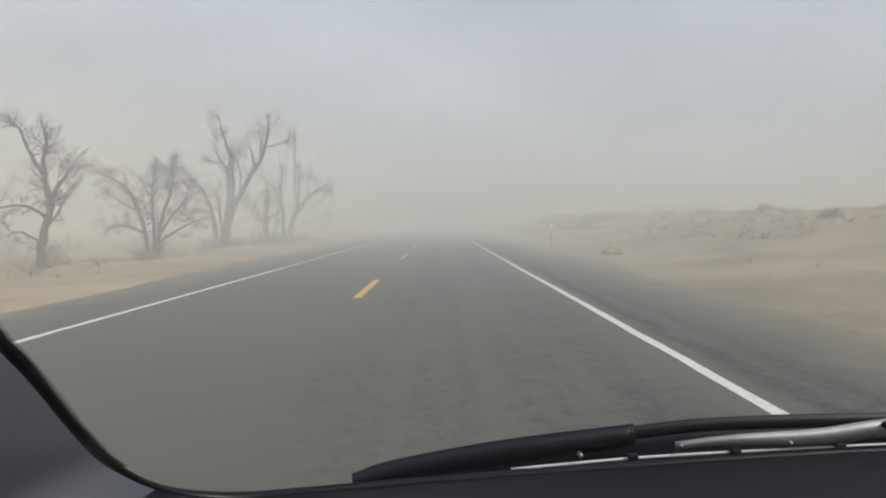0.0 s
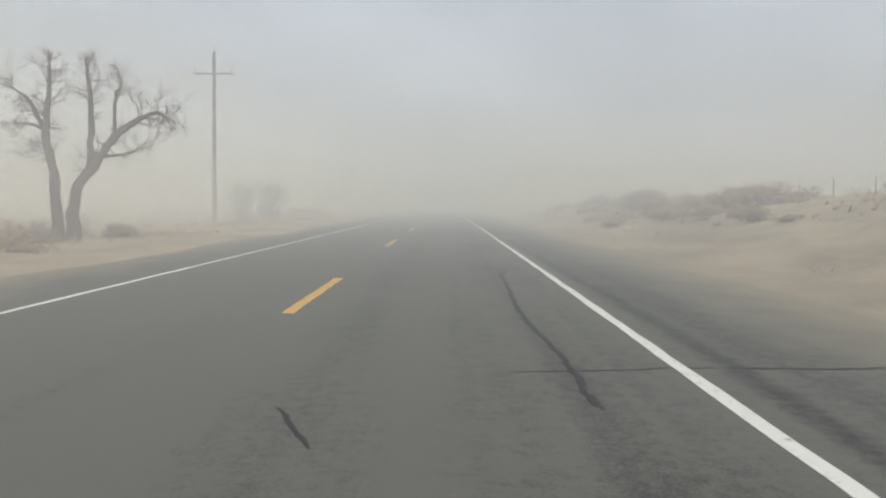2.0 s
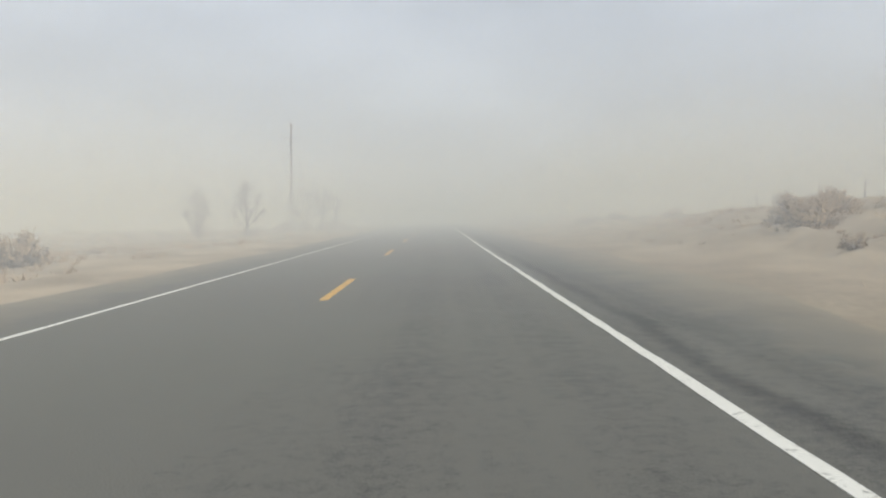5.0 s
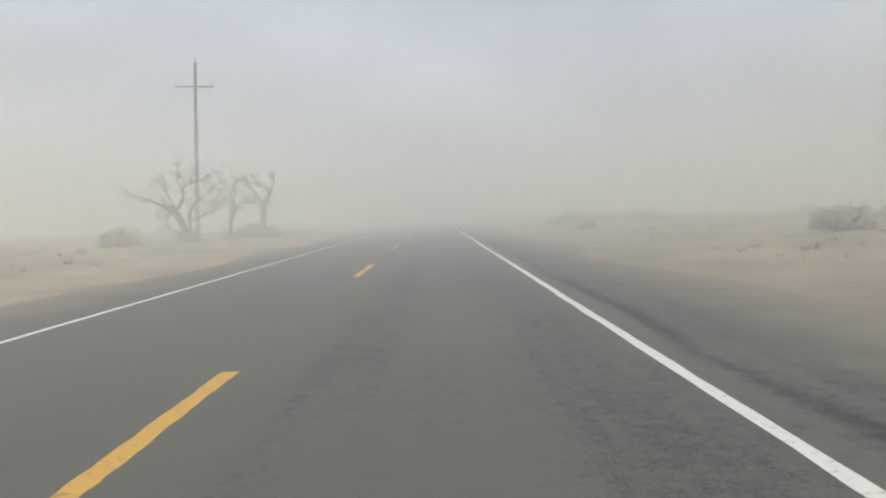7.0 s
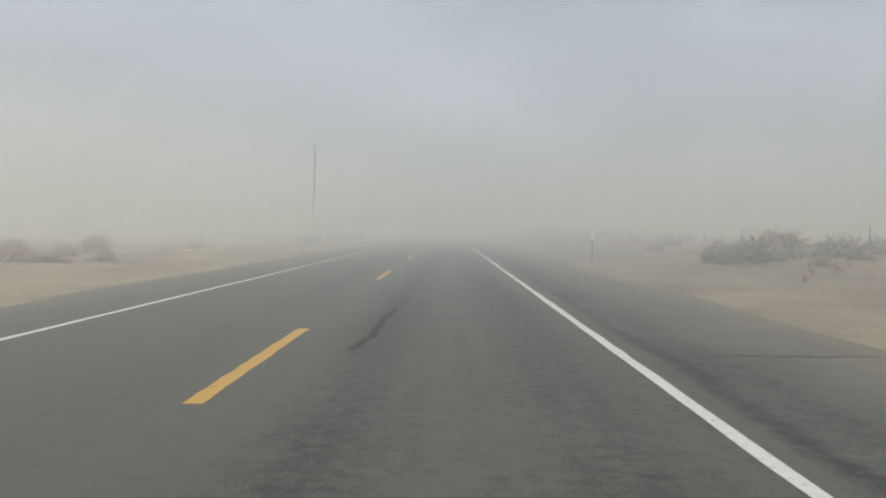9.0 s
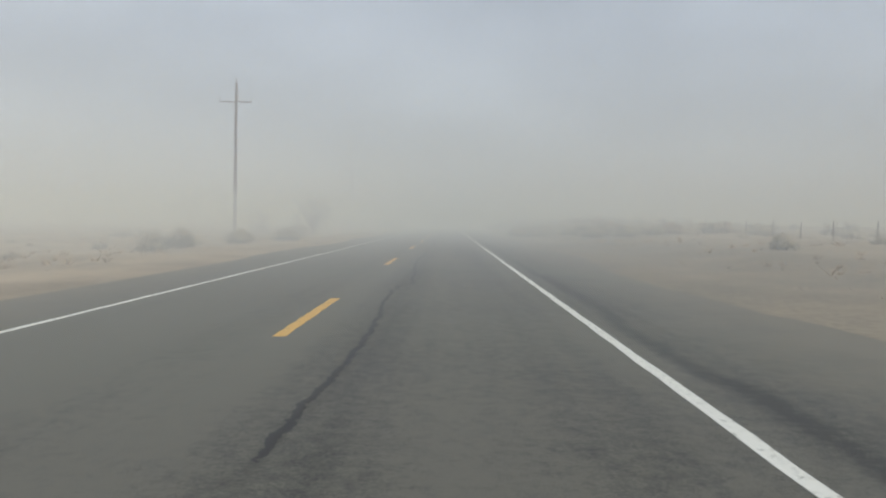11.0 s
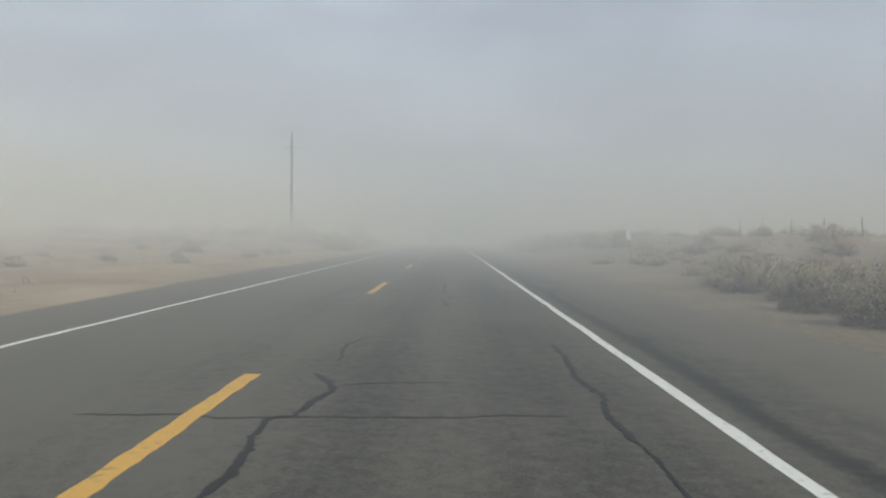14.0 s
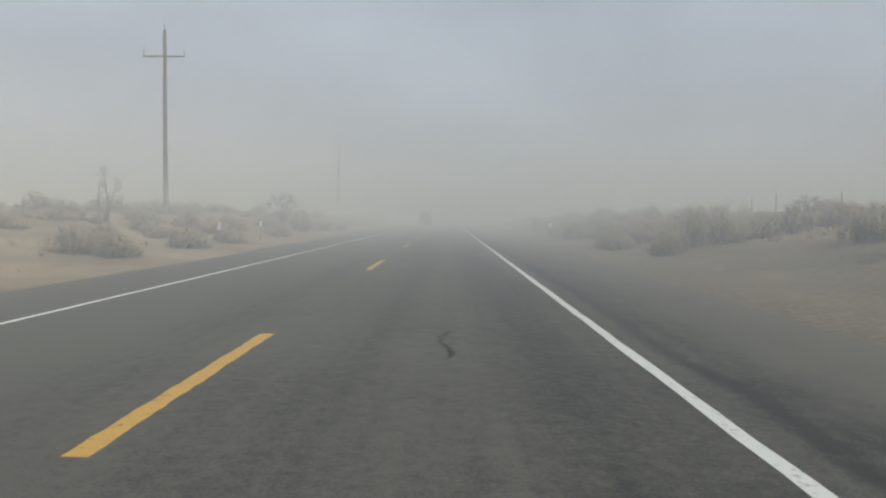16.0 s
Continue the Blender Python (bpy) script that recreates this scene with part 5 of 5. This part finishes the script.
# ---- a van far ahead in the oncoming lane ----
def build_van(x, y):
    """A dark van that faces the camera. It is only ever seen far off through the dust."""
    van = thing("van", (x, y, 0.005), "dark grey van with its lamps off, faint in the dust", "van")
    bm = box_bm(1.95, 4.9, 1.15, (0, 2.45, 0.93), 0.10)
    part("body", bm, VAN_PAINT, van)
    bm = box_bm(1.85, 3.9, 0.85, (0, 2.95, 1.85), 0.16)
    for v in bm.verts:  # the windscreen leans back
        if v.co.y < 1.4 and v.co.z > 1.9:
            v.co.y += 0.55
    part("cabin_roof", bm, VAN_PAINT, van)
    part("windscreen", box_bm(1.6, 0.03, 0.62, (0, 1.16, 1.80), 0.01, pose(0, 0, 0, -34)), VAN_GLASS, van, "dark glass windscreen")
    part("bumper", box_bm(1.9, 0.18, 0.26, (0, -0.03, 0.50), 0.05), RUBBER_BLACK, van)
    part("grille", box_bm(1.0, 0.05, 0.24, (0, -0.01, 0.86), 0.02), RUBBER_BLACK, van)
    for sx in (-1, 1):
        part("headlight", box_bm(0.32, 0.06, 0.22, (sx * 0.74, -0.01, 0.92), 0.03), STEEL, van, "unlit headlight")
        part("side_mirror", box_bm(0.18, 0.10, 0.24, (sx * 1.08, 1.0, 1.55), 0.03), RUBBER_BLACK, van)
        for wy in (0.95, 4.0):
            t = Tubes()
            t.add([Vector((sx * 0.84 + a, wy, 0.34)) for a in (-0.11, -0.09, 0.09, 0.11)], [0.30, 0.335, 0.335, 0.30], 18)
            wheel = mesh_part("wheel", t.mesh("wheel", RUBBER_BLACK), van, "black tyre")
            t = Tubes()
            t.add([Vector((sx * 0.84 + a, wy, 0.34)) for a in (-0.115, 0.115)], [0.20, 0.20], 14)
            mesh_part("rim", t.mesh("rim", STEEL), wheel)


VAN_PAINT = noise_colour("dusty_van_paint", (0.030, 0.030, 0.032), (0.07, 0.066, 0.06), 2.0, 0.45, spec=0.5)
VAN_GLASS = noise_colour("van_glass", (0.012, 0.014, 0.016), (0.022, 0.024, 0.026), 2.0, 0.12, spec=0.6)
RUBBER_BLACK = noise_colour("black_tyre_rubber", (0.012, 0.012, 0.012), (0.03, 0.029, 0.028), 6.0, 0.8)
build_van(-1.8, 430.0)


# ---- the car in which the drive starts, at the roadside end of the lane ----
TRIM = noise_colour("grey_pillar_trim", (0.088, 0.095, 0.116), (0.114, 0.122, 0.145), 3.0, 0.75, 0.2, 220.0)
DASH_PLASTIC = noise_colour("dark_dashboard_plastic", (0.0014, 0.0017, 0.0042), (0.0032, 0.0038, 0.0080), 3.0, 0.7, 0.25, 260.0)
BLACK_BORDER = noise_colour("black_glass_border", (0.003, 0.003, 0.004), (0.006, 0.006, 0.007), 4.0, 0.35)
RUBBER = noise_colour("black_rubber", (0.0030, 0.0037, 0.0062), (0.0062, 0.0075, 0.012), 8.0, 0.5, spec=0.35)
RAIL_STEEL = noise_colour("bright_rail_steel", (0.62, 0.63, 0.64), (0.78, 0.78, 0.78), 20.0, 0.35, spec=0.6)
BARE_METAL = noise_colour("worn_wiper_metal", (0.20, 0.20, 0.20), (0.42, 0.42, 0.41), 14.0, 0.38, spec=0.6)
BARE_METAL.node_tree.nodes["Principled BSDF"].inputs["Metallic"].default_value = 0.7


def sheet(name, lines, mat, parent, label="", thick=0.006):
    """A skin laid over several lines of equally many points, given thickness."""
    n = len(lines[0])
    me = bpy.data.meshes.new(name)
    faces = [(j * n + i, j * n + i + 1, (j + 1) * n + i + 1, (j + 1) * n + i) for j in range(len(lines) - 1) for i in range(n - 1)]
    me.from_pydata([tuple(p) for line in lines for p in line], [], faces)
    me.materials.append(mat)
    me.shade_smooth()
    ob = mesh_part(name, me, parent, label)
    sol = ob.modifiers.new("thick", "SOLIDIFY")
    sol.thickness, sol.offset = thick, 0
    return ob


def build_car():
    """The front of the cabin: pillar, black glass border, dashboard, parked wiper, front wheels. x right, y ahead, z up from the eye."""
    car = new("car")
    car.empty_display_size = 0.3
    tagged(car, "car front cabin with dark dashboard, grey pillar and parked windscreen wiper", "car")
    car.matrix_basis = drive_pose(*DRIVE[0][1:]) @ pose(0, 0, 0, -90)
    edge = curve_points(((-0.342, 0.46, 0.022), (-0.344, 0.55, -0.063), (-0.341, 0.60, -0.107), (-0.345, 0.68, -0.173), (-0.355, 0.76, -0.225), (-0.336, 0.82, -0.269), (-0.301, 0.86, -0.293), (-0.244, 0.89, -0.305), (-0.162, 0.91, -0.305), (0.087, 0.95, -0.297), (0.605, 0.98, -0.272), (0.95, 0.95, -0.262)), 6)
    n = len(edge)
    outer, far_out, deep = [], [], []
    for k, p in enumerate(edge):
        f = smooth01((k - 20) / 22)  # from the pillar round to the dashboard
        outer.append(p + Vector((-0.0072, -0.0056, -0.0032)).lerp(Vector((0, -0.008, -0.009)), f))
        far_out.append(p + Vector((-0.12, -0.13, -0.045)).lerp(Vector((0, -0.20, -0.030)), f))
        deep.append(p + Vector((-0.30, -0.22, -0.12)).lerp(Vector((0, -0.55, -0.115)), f))
    sheet("glass_border", (edge, outer), BLACK_BORDER, car, "black windscreen border", 0.004)
    sheet("pillar_trim", (outer[:32], far_out[:32], deep[:32]), TRIM, car, "dark grey padded pillar trim")
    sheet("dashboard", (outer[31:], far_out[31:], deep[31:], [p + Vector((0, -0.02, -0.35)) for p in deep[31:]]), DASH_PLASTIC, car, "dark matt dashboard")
    part("vent_slot", box_bm(0.62, 0.012, 0.004, (0.42, 0.72, -0.297), 0.001), BLACK_BORDER, car)
    part("bulkhead", box_bm(1.45, 0.03, 0.55, (0.25, 0.86, -0.66), 0.01), DASH_PLASTIC, car)
    # unseen roof, doors and back wall close the cabin, added to shade its front
    shell = bmesh.new()
    for size, at in (((1.46, 1.95, 0.03), (0.28, -0.72, 0.26)), ((0.03, 1.95, 0.62), (-0.46, -0.72, -0.40)), ((0.03, 1.95, 0.62), (1.02, -0.72, -0.40)), ((1.46, 0.03, 1.0), (0.28, -1.68, -0.24)), ((1.46, 2.5, 0.03), (0.28, -0.42, -0.94))):
        bmesh.ops.create_cube(shell, size=1, matrix=Matrix.Translation(at) @ Matrix.Diagonal((*size, 1)))
    part("cabin_shell", shell, TRIM, car, "plain grey unseen cabin shell that shades the dashboard")
    # row of printed dots that fades the black border into the glass
    dots = bmesh.new()
    rng = random.Random(2)
    for k in range(0, 26):
        for half in (0, 0.2, 0.4, 0.6, 0.8):
            p = edge[k].lerp(edge[k + 1], half)
            step = (edge[k + 1] - edge[k]).normalized()
            inward = Vector((step.z, 0, -step.x)) if step.z < 0 else Vector((-step.z, 0, step.x))
            inward = Vector((abs(inward.x), 0, abs(inward.z))).normalized()
            for row, r in ((0, 0.0009), (1, 0.0007), (2, 0.0005)):
                at = p + inward * (0.0006 + 0.0019 * row) + step * (0.0012 if row % 2 else 0)
                bmesh.ops.create_circle(dots, cap_ends=True, segments=5, radius=r, matrix=Matrix.Translation(at) @ pose(0, 0, 0, 90))
    bmesh.ops.solidify(dots, geom=dots.faces[:], thickness=0.0006)
    part("printed_dots", dots, BLACK_BORDER, car, "row of small black dots printed on the glass")
    # dark cowl below the wiper
    crest = curve_points(((-0.118, 1.03, -0.332), (-0.06, 1.03, -0.315), (0.08, 1.03, -0.288), (0.25, 1.03, -0.266), (0.40, 1.03, -0.252), (0.62, 1.03, -0.246), (1.0, 1.03, -0.247)), 5)
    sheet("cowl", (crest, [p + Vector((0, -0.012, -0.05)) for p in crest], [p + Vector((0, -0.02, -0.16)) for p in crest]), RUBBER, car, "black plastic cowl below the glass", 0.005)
    # wiper, lying along the foot of the glass
    wiper = part("wiper", box_bm(0.05, 0.04, 0.03, (0.72, 1.02, -0.245), 0.006), BARE_METAL, car, "parked windscreen wiper")
    top = curve_points(((-0.128, 1.0, -0.318), (-0.07, 1.0, -0.298), (0.08, 1.0, -0.270), (0.25, 1.0, -0.249), (0.262, 1.0, -0.247)), 5)
    low = [p + Vector((0.004, 0, -0.022 - 0.010 * math.sin(math.pi * k / (len(top) - 1)))) for k, p in enumerate(top)]
    sheet("spoiler", (top, [(a + b) / 2 + Vector((0, -0.008, 0)) for a, b in zip(top, low)], low), RUBBER, wiper, "black blade spoiler", 0.006)
    top = curve_points(((0.25, 1.0, -0.252), (0.38, 1.0, -0.238), (0.62, 1.0, -0.231), (0.80, 1.0, -0.232)), 6)
    low = [p + Vector((0, 0, -0.018)) for p in top]
    sheet("blade_frame", (top, low), RUBBER, wiper, "black blade frame", 0.008)
    top = curve_points(((0.322, 0.985, -0.268), (0.40, 0.985, -0.258), (0.52, 0.985, -0.249), (0.615, 0.985, -0.236), (0.74, 0.985, -0.230)), 6)
    low = [p + Vector((0.002, -0.002, -0.010 - 0.014 * smooth01(k / 14))) for k, p in enumerate(top)]
    sheet("arm", (top, low), BARE_METAL, wiper, "bare metal wiper arm", 0.005)
    rail = curve_points(((0.095, 0.985, -0.306), (0.26, 0.985, -0.291), (0.42, 0.985, -0.281), (0.60, 0.985, -0.272), (0.75, 0.985, -0.268)), 6)
    t = Tubes()
    t.add(rail, [0.0022] * len(rail), 6)
    mesh_part("rail", t.mesh("rail", RAIL_STEEL), wiper, "thin steel blade rail")
    t = Tubes()
    t.add([p + Vector((0, 0.004, -0.010)) for p in rail], [0.007] * len(rail), 6)
    mesh_part("blade_rubber", t.mesh("blade_rubber", RUBBER), wiper)
    for x, z in ((0.263, -0.289), (0.405, -0.280), (0.55, -0.273)):
        part("clip", box_bm(0.014, 0.012, 0.010, (x, 0.983, z), 0.002), RUBBER, wiper)
    for x, z in ((0.329, -0.272), (0.48, -0.268), (0.19, -0.285)):
        t = Tubes()
        t.add([Vector((x, 0.976, z)), Vector((x, 0.988, z))], [0.003, 0.0035], 8)
        mesh_part("rivet", t.mesh("rivet", BARE_METAL), wiper)
    for x in (0.612, 0.642):
        t = Tubes()
        t.add([Vector((x, 0.978, -0.243)), Vector((x, 0.986, -0.243))], [0.005, 0.005], 10)
        mesh_part("hole", t.mesh("hole", BLACK_BORDER), wiper)
    for x in (-0.46, 0.96):
        t = Tubes()
        t.add([Vector((x + a, 0.86, -1.095)) for a in (-0.10, -0.085, 0.085, 0.10)], [0.27, 0.30, 0.30, 0.27], 24)
        wheel = mesh_part("wheel", t.mesh("wheel", RUBBER), car, "black front tyre")
        t = Tubes()
        t.add([Vector((x + a, 0.86, -1.095)) for a in (-0.102, 0.102)], [0.19, 0.19], 20)
        mesh_part("rim", t.mesh("rim", BARE_METAL), wheel)
    return car


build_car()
